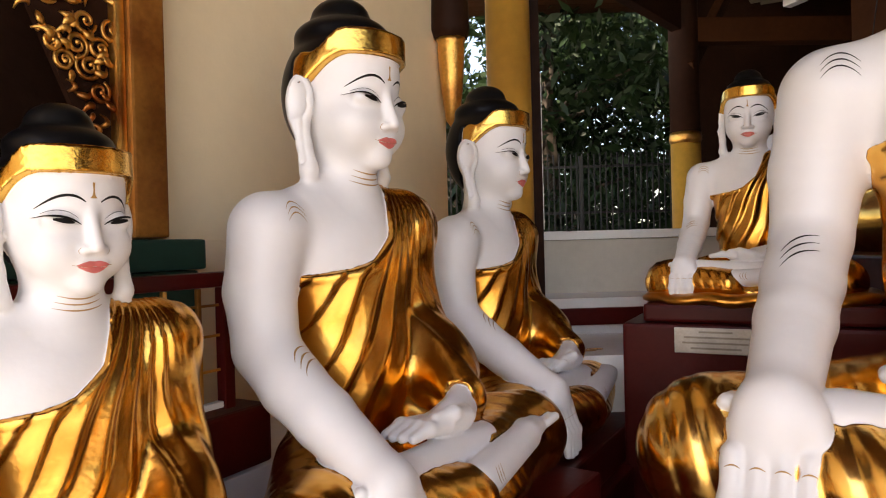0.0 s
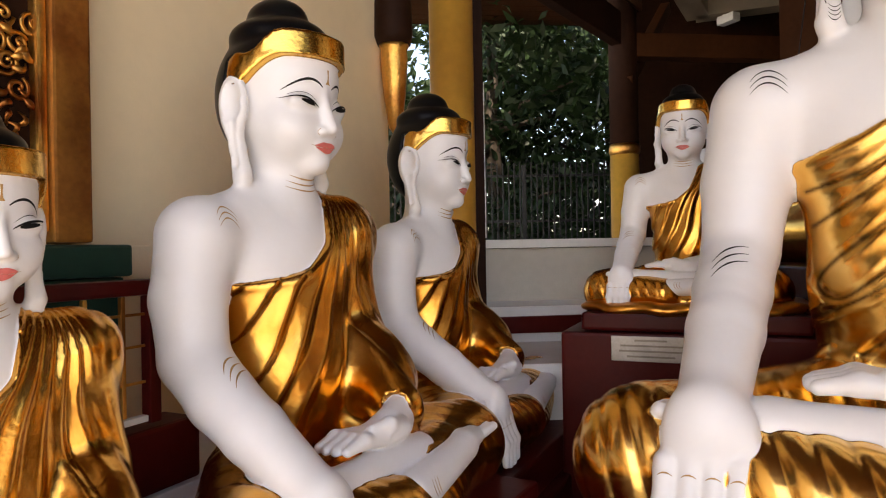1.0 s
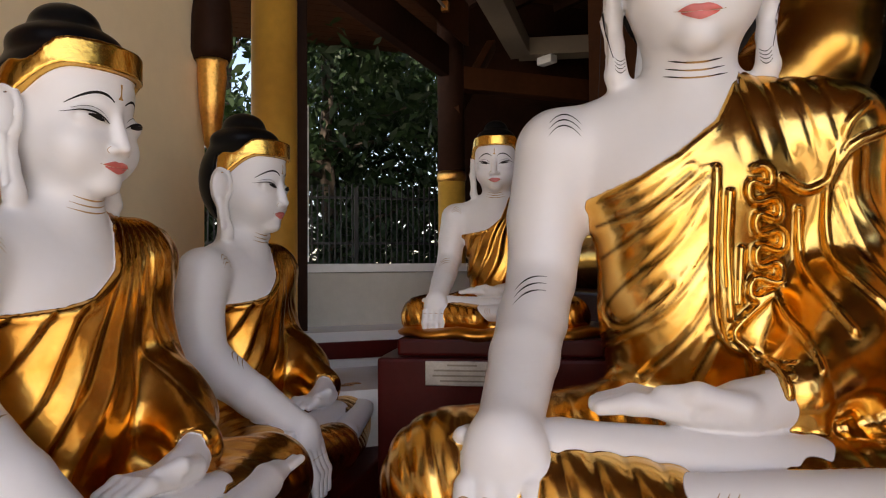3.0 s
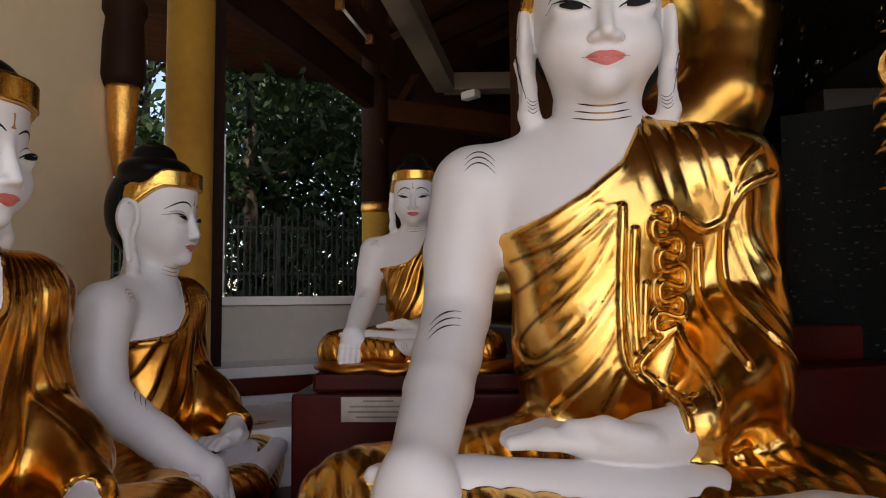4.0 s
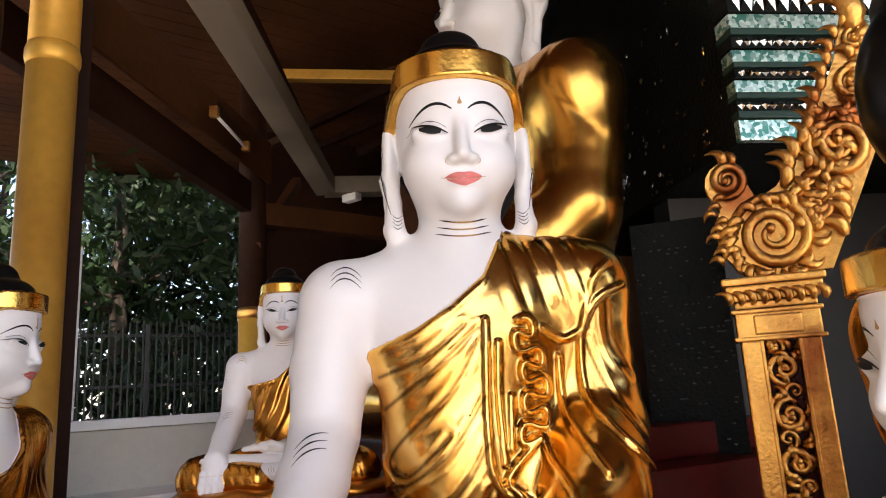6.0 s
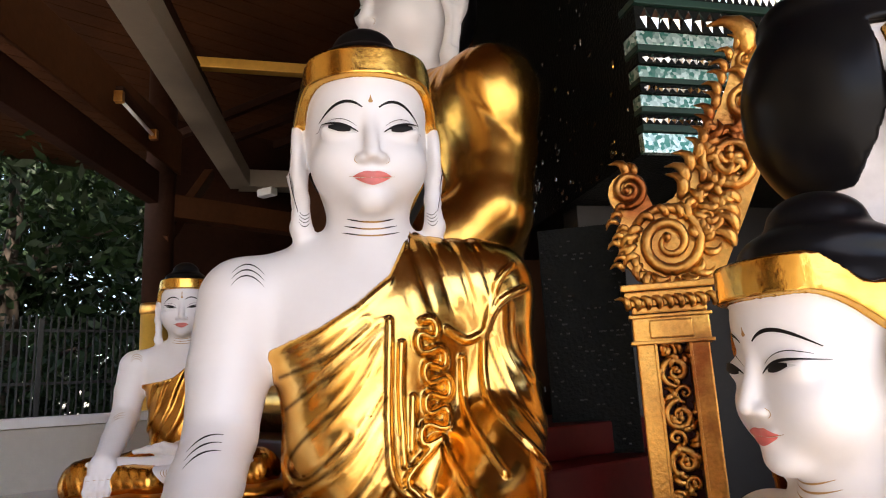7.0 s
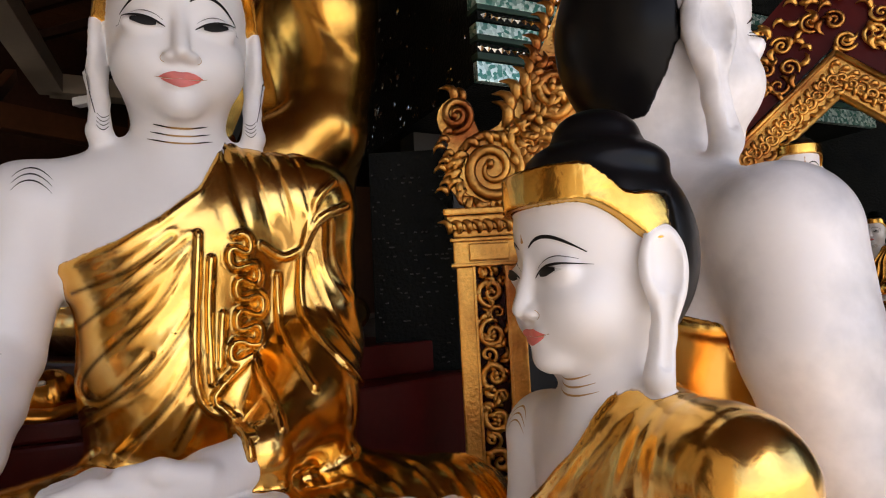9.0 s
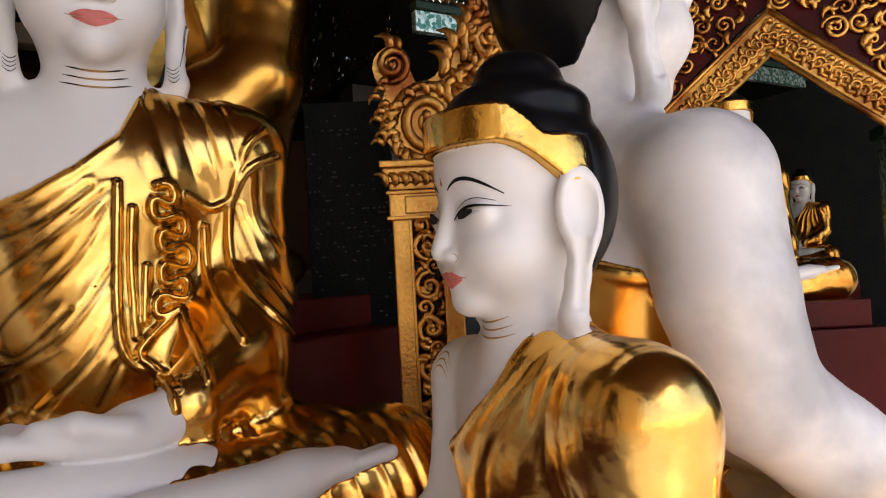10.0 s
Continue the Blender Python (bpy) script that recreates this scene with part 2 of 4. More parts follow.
def relief():
    """Height and darkness of the carved lines over the front of the robe, as a fine chart in x and z."""
    gx, gz = np.meshgrid(RELIEF_X, RELIEF_Z, indexing="ij")

    def reach(line):
        best = np.full(gx.shape, 9.0)
        for (x0, z0), (x1, z1) in zip(line, line[1:]):
            dx, dz = x1 - x0, z1 - z0
            h = np.clip(((gx - x0) * dx + (gz - z0) * dz) / (dx * dx + dz * dz + 1e-12), 0, 1)
            best = np.minimum(best, (gx - x0 - h * dx) ** 2 + (gz - z0 - h * dz) ** 2)
        return np.sqrt(best)

    up, ink_shade = np.zeros(gx.shape), np.zeros(gx.shape)
    for pts in INCISED:
        q = reach(smooth_line(pts, 8))
        up -= 0.006 * np.exp(-(q / 0.008) ** 2) - 0.0025 * np.exp(-((q - 0.02) / 0.012) ** 2)
        ink_shade = np.maximum(ink_shade, np.exp(-(q / 0.0055) ** 2))
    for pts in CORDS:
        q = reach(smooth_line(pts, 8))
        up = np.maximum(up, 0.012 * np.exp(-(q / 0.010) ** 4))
        # Shade in the crease beside each cord, put into the colour.
        ink_shade = np.maximum(ink_shade, 0.55 * np.exp(-((q - 0.014) / 0.005) ** 2))
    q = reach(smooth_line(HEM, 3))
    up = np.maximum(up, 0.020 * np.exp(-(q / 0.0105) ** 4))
    ink_shade = np.maximum(ink_shade, 0.6 * np.exp(-((q - 0.016) / 0.005) ** 2)) * (1 - np.exp(-(q / 0.008) ** 2))
    return up.astype(np.float32), ink_shade.astype(np.float32)


RELIEF_UP, RELIEF_INK_SHADE = relief()


def chart(values, x, z):
    """The chart's value at x and z, between its nodes."""
    u = np.clip((x + 0.36) / 0.0025, 0, len(RELIEF_X) - 1.01)
    v = np.clip((z - 0.38) / 0.0025, 0, len(RELIEF_Z) - 1.01)
    i, j = u.astype(int), v.astype(int)
    fu, fv = u - i, v - j
    return (values[i, j] * (1 - fu) + values[i + 1, j] * fu) * (1 - fv) + (values[i, j + 1] * (1 - fu) + values[i + 1, j + 1] * fu) * fv


def figure(p, style):
    """Distances to skin, robe, hair and headband at points p, and the darkness of the robe's grooves."""
    x, y, z = p[..., 0], p[..., 1], p[..., 2]
    ax = np.abs(x)
    m = np.stack((ax, y, z), -1)
    # head
    d = ell(p, (0, 0.205, 1.665), (0.207, 0.235, 0.27))
    d = smin(d, ell(p, (0, 0.125, 1.755), (0.18, 0.165, 0.15)), 0.05)
    d = smin(d, ell(p, (0, 0.115, 1.486), (0.146, 0.142, 0.110)), 0.09)
    d = smin(d, ell(p, (0, 0.025, 1.395), (0.05, 0.045, 0.036)), 0.06)
    d = smin(d, ell(m, (0.095, 0.075, 1.53), (0.085, 0.09, 0.08)), 0.06)
    d = smin(d, limb(p, (0, -0.014, 1.68), (0, -0.058, 1.53), 0.013, 0.0235), 0.026)
    d = smin(d, ell(m, (0.028, -0.034, 1.518), (0.020, 0.026, 0.0165)), 0.014)
    d = smin(d, ell(m, (0.095, 0.008, 1.62), (0.062, 0.034, 0.036)), 0.022)
    d = smin(d, ell(m, (0.022, -0.017, 1.468), (0.034, 0.02, 0.0125)), 0.012)
    d = smin(d, ell(p, (0, -0.012, 1.446), (0.042, 0.021, 0.0145)), 0.012)
    ear = smin(ell(m, (0.236, 0.215, 1.615), (0.030, 0.070, 0.108)), chain(m, [(0.236, 0.218, 1.55, 0.036), (0.226, 0.205, 1.45, 0.028), (0.224, 0.185, 1.352, 0.038)], 0.02), 0.03)
    ear = np.maximum(ear, -ell(m, (0.270, 0.205, 1.622), (0.036, 0.050, 0.086)))
    ear = np.maximum(ear, -limb(m, (0.270, 0.205, 1.57), (0.262, 0.188, 1.385), 0.022, 0.017))
    d = smin(d, ear, 0.012)
    d = smin(d, limb(p, (0, 0.215, 1.45), (0, 0.22, 1.24), 0.135, 0.15), 0.05)
    # trunk
    trunk = smin(ell(p, (0, 0.235, 1.04), (0.365, 0.21, 0.27)), ell(p, (0, 0.225, 0.65), (0.28, 0.215, 0.52)), 0.12)
    trunk = smin(trunk, limb(m, (0.08, 0.225, 1.245), (0.395, 0.225, 1.13), 0.085, 0.122), 0.09)
    d = smin(d, trunk, 0.06)
    # right arm and hand
    arm = chain(p, [(-0.413, 0.22, 1.115, 0.136), (-0.450, 0.22, 0.90, 0.128), (-0.468, 0.175, 0.70, 0.117 * style["fore"]), (-0.485, 0.03, 0.585, 0.112 * style["fore"]), (-0.495, -0.12, 0.495, 0.104 * style["fore"]), (-0.512, -0.36, 0.345, 0.086 * style["fore"])], 0.018)
    d = smin(d, arm, 0.05)
    hand = ell(p, (-0.520, -0.42, 0.270), (0.098, 0.058, 0.125))
    for i in range(4):
        fx = -0.60 + 0.050 * i
        hand = smin(hand, chain(p, [(fx, -0.452, 0.235, 0.029), (fx - 0.004, -0.492, 0.14, 0.026), (fx - 0.004, -0.50, 0.045 - 0.012 * (i in (1, 2)), 0.019)], 0.02), 0.012)
    hand = smin(hand, chain(p, [(-0.445, -0.42, 0.32, 0.030), (-0.405, -0.455, 0.21, 0.026), (-0.402, -0.465, 0.14, 0.02)], 0.02), 0.02)
    d = smin(d, hand, 0.07)
    # left hand in the lap, palm up
    palm = smin(ell(p, (-0.02, -0.275, 0.395), (0.16, 0.085, 0.046)), limb(p, (0.05, -0.27, 0.410), (0.2, -0.23, 0.44), 0.060, 0.064), 0.05)
    for i in range(4):
        fy = -0.222 - 0.039 * i
        palm = smin(palm, chain(p, [(-0.10, fy, 0.402, 0.028), (-0.21, fy + 0.005, 0.416, 0.0255), (-0.31 + 0.012 * abs(i - 1.5), fy + 0.01, 0.402, 0.018)], 0.02), 0.010)
    palm = smin(palm, chain(p, [(0.03, -0.335, 0.415, 0.034), (-0.07, -0.345, 0.442, 0.028), (-0.15, -0.325, 0.440, 0.020)], 0.02), 0.02)
    # feet
    foot = smin(limb(p, (0.18, -0.30, 0.265), (-0.38, -0.33, 0.300), 0.086, 0.070), ell(p, (-0.46, -0.325, 0.31), (0.13, 0.072, 0.050)), 0.05)
    for i in range(5):
        foot = smin(foot, limb(p, (-0.54, -0.375 + 0.028 * i, 0.32), (-0.622 + 0.008 * i, -0.38 + 0.031 * i, 0.334), 0.021, 0.022 - 0.0014 * i), 0.008)
    low = smin(limb(p, (-0.10, -0.455, 0.215), (0.38, -0.40, 0.25), 0.078, 0.064), ell(p, (0.46, -0.375, 0.265), (0.12, 0.068, 0.045)), 0.05)
    for i in range(5):
        low = smin(low, limb(p, (0.54, -0.425 + 0.026 * i, 0.272), (0.62 - 0.008 * i, -0.43 + 0.028 * i, 0.285), 0.018, 0.019 - 0.0012 * i), 0.01)
    d = np.minimum(d, np.minimum(palm, np.minimum(foot, low)))
    skin = d
    # robe: trunk, left arm and both legs, thickened, pleated, and cut along its edge
    sleeve = chain(p, [(0.39, 0.225, 1.135, 0.132), (0.415, 0.225, 0.92, 0.118), (0.415, 0.17, 0.68, 0.124), (0.30, -0.06, 0.50, 0.108), (0.175, -0.225, 0.435, 0.080)], 0.03)
    drape = ell(p, (0.37, 0.08, 0.50), (0.10, 0.22, 0.19))
    body = smin(smin(trunk, sleeve, 0.13), drape, 0.10)
    body = np.maximum(body, -(limb(p, (0.04, -0.28, 0.44), (0.155, -0.24, 0.455), 0.07, 0.066)))
    legs = smin(limb(m, (0.2, 0.16, 0.2), (0.665, -0.25, 0.175), 0.19, 0.172), limb(p, (-0.665, -0.25, 0.175), (-0.16, -0.43, 0.165), 0.168, 0.118), 0.06)
    legs = smin(legs, limb(p, (0.665, -0.25, 0.175), (0.16, -0.30, 0.20), 0.165, 0.12), 0.06)
    legs = smin(legs, ell(p, (0, -0.08, 0.09), (0.74, 0.40, 0.13)), 0.06)
    edge = np.interp(x, EDGE_X, EDGE_Z[style["edge"]]).astype(np.float32)
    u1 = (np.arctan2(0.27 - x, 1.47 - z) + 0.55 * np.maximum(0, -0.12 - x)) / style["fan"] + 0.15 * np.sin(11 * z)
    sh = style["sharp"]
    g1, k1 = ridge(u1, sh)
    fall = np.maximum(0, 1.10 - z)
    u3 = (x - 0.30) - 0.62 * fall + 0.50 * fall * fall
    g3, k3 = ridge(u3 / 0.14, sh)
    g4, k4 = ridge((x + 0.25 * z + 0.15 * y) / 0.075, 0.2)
    lft = sstep(0.30, 0.40, x)
    front = 1 - sstep(0.3, 0.42, y)
    low_w = 1 - sstep(0.32, 0.42, z)
    amp = style["depth"]
    if style["drawn"]:
        # broad smooth panels with carved lines, and pleats gathered over the shoulder
        g5, k5 = ridge((x - 0.25 * (1.20 - z)) / 0.07, 0.2)
        over = sstep(1.01, 1.10, z) * sstep(0.06, 0.12, x) * (1 - sstep(0.36, 0.42, x))
        face = (1 - low_w) * front * (1 - over)
        fold = face * chart(RELIEF_UP, x, z) + (1 - low_w) * over * 0.006 * g5 + low_w * 0.8 * amp * g4
        dark = face * chart(RELIEF_INK_SHADE, x, z) + (1 - low_w) * over * 0.35 * k5 * front + low_w * 0.4 * k4
    else:
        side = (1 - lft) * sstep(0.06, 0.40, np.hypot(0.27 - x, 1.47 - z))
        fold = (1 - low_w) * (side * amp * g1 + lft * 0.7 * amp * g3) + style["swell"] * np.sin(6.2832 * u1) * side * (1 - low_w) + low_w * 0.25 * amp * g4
        # Pleat grooves are shaded through the robe's colour.
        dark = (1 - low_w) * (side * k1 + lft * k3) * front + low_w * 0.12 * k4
    cloth = smin(body, legs, 0.07) - 0.012 - fold
    hem = np.exp(-((z - edge + 0.02) / 0.016) ** 2) * 0.006
    away = -(arm - 0.006)
    robe = np.maximum(np.maximum(cloth - hem, (z - edge) * 0.75), np.where((x < -0.2) & (z > 0.42), away, -1))
    # hair with topknot, and the headband
    skull = smin(ell(p, (0, 0.210, 1.675), (0.217, 0.245, 0.283)), ell(p, (0, 0.135, 1.78), (0.190, 0.178, 0.15)), 0.05)
    line = np.maximum(np.minimum(1.80 - z, 0.275 - y + 0.25 * np.maximum(0, 1.6 - z)), 1.44 - z)
    hair = np.maximum(skull - 0.012, line)
    knot = smin(ell(p, (0, 0.20, 1.905), (0.185, 0.20, 0.085)), ell(p, (0, 0.205, 1.985), (0.115, 0.125, 0.085)), 0.03)
    hair = smin(hair, knot, 0.03)
    s = sstep(0.02, 0.2, y)
    tip = np.exp(-((y - 0.2) / 0.05) ** 2)
    lo = 1.79 - 0.085 * s - 0.02 * tip
    hi = 1.885 - 0.125 * s + 0.045 * tip
    low_p = np.stack((x, y, np.minimum(z, 1.80)), -1)
    collar = smin(ell(low_p, (0, 0.210, 1.675), (0.217, 0.245, 0.283)), ell(low_p, (0, 0.135, 1.78), (0.190, 0.178, 0.15)), 0.05)
    band = np.maximum(np.maximum(collar - 0.024 - 0.008 * tip, lo - z), np.maximum(z - hi, y - 0.245))
    band = np.maximum(band, -(skull + 0.02))
    floor_cut = 0.0 - z
    return np.maximum(skin, floor_cut), np.maximum(robe, floor_cut), hair, band, dark


def whole(p, style):
    s, r, h, b, _ = figure(p, style)
    return np.minimum(np.minimum(s, r), np.minimum(h, b))


def slope(p, style, e=0.002):
    k = np.float32([(1, -1, -1), (-1, -1, 1), (-1, 1, -1), (1, 1, 1)])
    g = sum(whole(p + e * v, style)[:, None] * v for v in k)
    return g / (np.linalg.norm(g, axis=1, keepdims=True) + 1e-9)


def surface_net(style, cell, lo=(-0.92, -0.6, -0.02), hi=(0.92, 0.52, 2.15)):
    ax = [np.arange(lo[i], hi[i] + cell, cell, dtype=np.float32) for i in range(3)]
    ax = [a[:len(a) // 3 * 3] for a in ax]
    shape = [len(a) for a in ax]
    rough = np.stack(np.meshgrid(*[a[1::3] for a in ax], indexing="ij"), -1)
    rd = whole(rough.reshape(-1, 3), style).reshape(rough.shape[:3])
    d = rd.repeat(3, 0).repeat(3, 1).repeat(3, 2)
    near = np.argwhere(np.abs(d) < 3.4 * cell)
    pts = np.stack([ax[i][near[:, i]] for i in range(3)], 1)
    for i0 in range(0, len(pts), 200000):
        k = near[i0:i0 + 200000]
        d[k[:, 0], k[:, 1], k[:, 2]] = whole(pts[i0:i0 + 200000], style)
    inside = d < 0
    n = [s - 1 for s in shape]
    total, count = np.zeros((*n, 3), np.float32), np.zeros(n, np.float32)
    corner = [(i, j, k) for i in (0, 1) for j in (0, 1) for k in (0, 1)]
    cut = lambda c: tuple(slice(c[i], c[i] + n[i]) for i in range(3))
    for a in corner:
        for axis in range(3):
            if a[axis]:
                continue
            b = list(a)
            b[axis] = 1
            da, db = d[cut(a)], d[cut(b)]
            cross = (da < 0) != (db < 0)
            t = np.where(cross, da / np.where(cross, da - db, 1), 0)
            pt = np.zeros((*n, 3), np.float32) + np.float32(a)
            pt[..., axis] += t
            total += np.where(cross[..., None], pt, 0)
            count += cross
    used = count > 0
    index = -np.ones(n, np.int64)
    index[used] = np.arange(used.sum())
    cells = np.argwhere(used)
    verts = (cells + total[used] / count[used][:, None]) * cell + np.float32(lo)
    quads = []
    for axis in range(3):
        u, v = (axis + 1) % 3, (axis + 2) % 3
        a = [slice(None)] * 3
        b = [slice(None)] * 3
        a[axis], b[axis] = slice(0, -1), slice(1, None)
        cross = inside[tuple(a)] != inside[tuple(b)]
        e = np.argwhere(cross)
        e = e[(e[:, u] > 0) & (e[:, v] > 0) & (e[:, u] < n[u]) & (e[:, v] < n[v])]
        flip = inside[tuple(e.T)]
        du, dv = np.eye(3, dtype=int)[u], np.eye(3, dtype=int)[v]
        q = np.stack([index[tuple((e - o).T)] for o in (du + dv, dv, 0 * du, du)], 1)
        q[~flip] = q[~flip][:, ::-1]
        quads.append(q)
    return verts.astype(np.float32), np.concatenate(quads)


def split_quads(v, q):
    e = np.sort(np.stack([q, np.roll(q, -1, 1)], -1).reshape(-1, 2), 1)
    ue, inv = np.unique(e, axis=0, return_inverse=True)
    mids = (v[ue[:, 0]] + v[ue[:, 1]]) / 2
    cent = v[q].mean(1)
    m = len(v) + inv.reshape(-1, 4)
    c = len(v) + len(ue) + np.arange(len(q))
    out = np.concatenate([np.stack([q[:, i], m[:, i], c, m[:, i - 1]], 1) for i in range(4)])
    return np.concatenate([v, mids, cent]), out


def stroke(style, pts, widths, way=(0, 1, 0), start=0.5, steps=18, across=3, lift=0.0016, curve=True):
    """A brush stroke on the surface: pts are (x, z) seen along way, or (x, y, z) starts."""
    pts = np.float32(pts)
    if len(pts) == 3 and curve:
        t = np.linspace(0, 1, steps)[:, None]
        a, b, c = pts
        mid = 2 * b - (a + c) / 2
        pts = (1 - t) ** 2 * a + 2 * t * (1 - t) * mid + t ** 2 * c
    else:
        t = np.linspace(0, len(pts) - 1, steps)
        pts = np.stack([np.interp(t, range(len(pts)), pts[:, i]) for i in range(pts.shape[1])], 1)
    t = np.linspace(0, 1, steps)
    w = np.interp(t, np.linspace(0, 1, len(widths)), widths)
    tang = np.gradient(pts, axis=0)
    tang /= np.linalg.norm(tang, axis=1, keepdims=True) + 1e-9
    side = np.stack([-tang[:, 1], tang[:, 0]], 1)
    rows = [pts + side * (w * f)[:, None] for f in np.linspace(-0.5, 0.5, across)]
    p = np.stack(rows, 1).reshape(-1, 2)
    way = np.float32(way)
    q = np.stack([p[:, 0], 0 * p[:, 0], p[:, 1]], 1).astype(np.float32)
    q -= way * start
    f = [(i * across + j, i * across + j + 1, (i + 1) * across + j + 1, (i + 1) * across + j) for i in range(steps - 1) for j in range(across - 1)]
    return q, np.array(f), lift


def figure_mesh(name, style, cell, surface):
    v, q = surface_net(style, cell)
    for step in range(2):
        if step:
            v, q = split_quads(v, q)
        v = v - slope(v, style) * np.clip(whole(v, style), -0.01, 0.01)[:, None] * 0.9
    s, r, h, b, dark = figure(v, style)
    attr = {"robe": np.minimum(s, np.minimum(h, b)) - r, "hair": np.minimum(s, np.minimum(r, b)) - h, "band": np.minimum(s, np.minimum(r, h)) - b, "groove": np.clip(dark * style["ink_shade"], 0, 1)}
    parts, slots = [], [surface, INK, LIP, OCHRE, EYE_WHITE, PINK]

    def add(slot, *a, **k):
        parts.append((slot, stroke(style, *a, **k)))

    eye = style["eye"]
    for sx in (-1, 1):
        add(1, [(sx * 0.160, 1.662), (sx * 0.092, 1.708), (sx * 0.026, 1.686)], [0.002, 0.008, 0.010, 0.009, 0.004])
        add(4, [(sx * 0.146, 1.622), (sx * 0.094, 1.618), (sx * 0.044, 1.606)], [0.001, 0.016 * eye, 0.022 * eye, 0.017 * eye, 0.001], across=5, lift=0.0012)
        add(1, [(sx * 0.166, 1.630), (sx * 0.098, 1.631), (sx * 0.040, 1.607)], [0.001, 0.006, 0.008, 0.007, 0.003], lift=0.0066)
        add(1, [(sx * 0.130, 1.623), (sx * 0.096, 1.619), (sx * 0.064, 1.613)], [0.008 * eye, 0.018 * eye, 0.023 * eye, 0.019 * eye, 0.008 * eye], across=5, lift=0.006)
        add(1, [(sx * 0.146, 1.646), (sx * 0.096, 1.655), (sx * 0.046, 1.628)], [0.001, 0.003, 0.001])
        add(3, [(sx * 0.046, 1.525), (sx * 0.054, 1.512), (sx * 0.043, 1.502)], [0.001, 0.002, 0.001], steps=8)
        if style["ear_lines"]:
            add(1, [(sx * 0.252, 1.64), (sx * 0.262, 1.56), (sx * 0.232, 1.40)], [0.001, 0.004, 0.003, 0.002], start=0.3)
            for k in range(4):
                add(1, [(sx * 0.228, 1.40 - 0.013 * k), (sx * 0.212, 1.386 - 0.013 * k), (sx * 0.197, 1.40 - 0.013 * k)], [0.001, 0.003, 0.001], steps=8, start=0.3)
    add(2, [(-0.058, 1.463), (0, 1.4670), (0.058, 1.463)], [0.002, 0.012, 0.021, 0.017, 0.021, 0.012, 0.002], across=4)
    add(2, [(-0.052, 1.459), (0, 1.446), (0.052, 1.459)], [0.002, 0.014, 0.024, 0.014, 0.002], across=4)
    add(3, [(-0.070, 1.465), (0, 1.4565), (0.070, 1.465)], [0.001, 0.002, 0.002, 0.001])
    add(3, [(0, 1.70), (0.0, 1.71), (0, 1.725 + 0.03 * style["mark"])], [0.008 + 0.004 * style["mark"], 0.016 + 0.010 * style["mark"], 0.010, 0.005, 0.008 * style["mark"] + 0.001], steps=12)
    for k in range(3):
        zz = 1.345 - 0.022 * k
        w = 0.075 + 0.008 * k
        add(style["tick"] if style["tick"] == 3 else 3, [(-w, zz + 0.012), (0, zz - 0.004), (w, zz + 0.012)], [0.001, 0.0055, 0.0055, 0.001])
        for sx in (-1, 1) if style["tick"] == 1 else ():
            add(1, [(sx * w, zz + 0.012), (sx * w * 0.7, zz + 0.0045), (sx * w * 0.35, zz - 0.002)], [0.001, 0.005, 0.001], steps=8, lift=0.0022)
        add(style["tick"], [(-0.43, 1.19 - 0.02 * k), (-0.385, 1.22 - 0.02 * k), (-0.335, 1.185 - 0.02 * k)], [0.001, 0.0055, 0.001], steps=10)
        add(style["tick"], [(-0.53, 0.675 - 0.02 * k), (-0.49, 0.71 - 0.02 * k), (-0.44, 0.713 - 0.02 * k)], [0.001, 0.005, 0.001], steps=10)
        add(3, [(-0.055 + 0.02 * k, 0.27), (-0.065 + 0.02 * k, 0.24), (-0.045 + 0.02 * k, 0.21)], [0.001, 0.005, 0.001], steps=8, start=0.9)
    for i in range(4):
        fx = -0.60 + 0.050 * i
        add(3, [(fx - 0.015, 0.215), (fx, 0.222), (fx + 0.015, 0.215)], [0.001, 0.004, 0.001], steps=6, start=0.9)
    verts, faces, slot = [v], [q], [np.zeros(len(q), np.int32)]
    at = len(v)
    # lay all strokes on the surface at once
    laid = np.concatenate([k[1][0] for k in parts])
    raised = np.concatenate([np.full((len(k[1][0]), 1), k[1][2], np.float32) for k in parts])
    for _ in range(40):
        laid[:, 1] += whole(laid, style) * 0.9
    laid = laid + slope(laid, style) * raised
    first = 0
    for k, (pv, pf, _) in parts:
        pv = laid[first:first + len(pv)]
        first += len(pv)
        verts.append(pv)
        faces.append(pf + at)
        slot.append(np.full(len(pf), k, np.int32))
        at += len(pv)
    verts, faces, slot = np.concatenate(verts), np.concatenate(faces), np.concatenate(slot)
    me = bpy.data.meshes.new(name)
    me.from_pydata(verts, [], faces)
    for k in slots:
        me.materials.append(k)
    me.polygons.foreach_set("material_index", slot)
    me.polygons.foreach_set("use_smooth", np.ones(len(faces), bool))
    for key, val in attr.items():
        a = me.attributes.new(key, "FLOAT", "POINT")
        a.data.foreach_set("value", np.concatenate([val, np.zeros(at - len(val))]).astype(np.float32))
    me.update()
    return me


GREAT = figure_mesh("great_figure", {"drawn": True, "depth": 0.007, "swell": 0, "sharp": 0.1, "fan": 1, "ink_shade": 0.95, "edge": "slant", "fore": 0.92, "ear_lines": True, "eye": 1.0, "mark": 0, "tick": 1}, 0.0128, STATUE)
LESSER = figure_mesh("lesser_figure", {"drawn": False, "depth": 0.010, "swell": 0.006, "sharp": 0.2, "fan": 0.15, "ink_shade": 0.3, "edge": "level", "fore": 1.0, "ear_lines": False, "eye": 0.7, "mark": 1, "tick": 3}, 0.0155, STATUE_OLD)
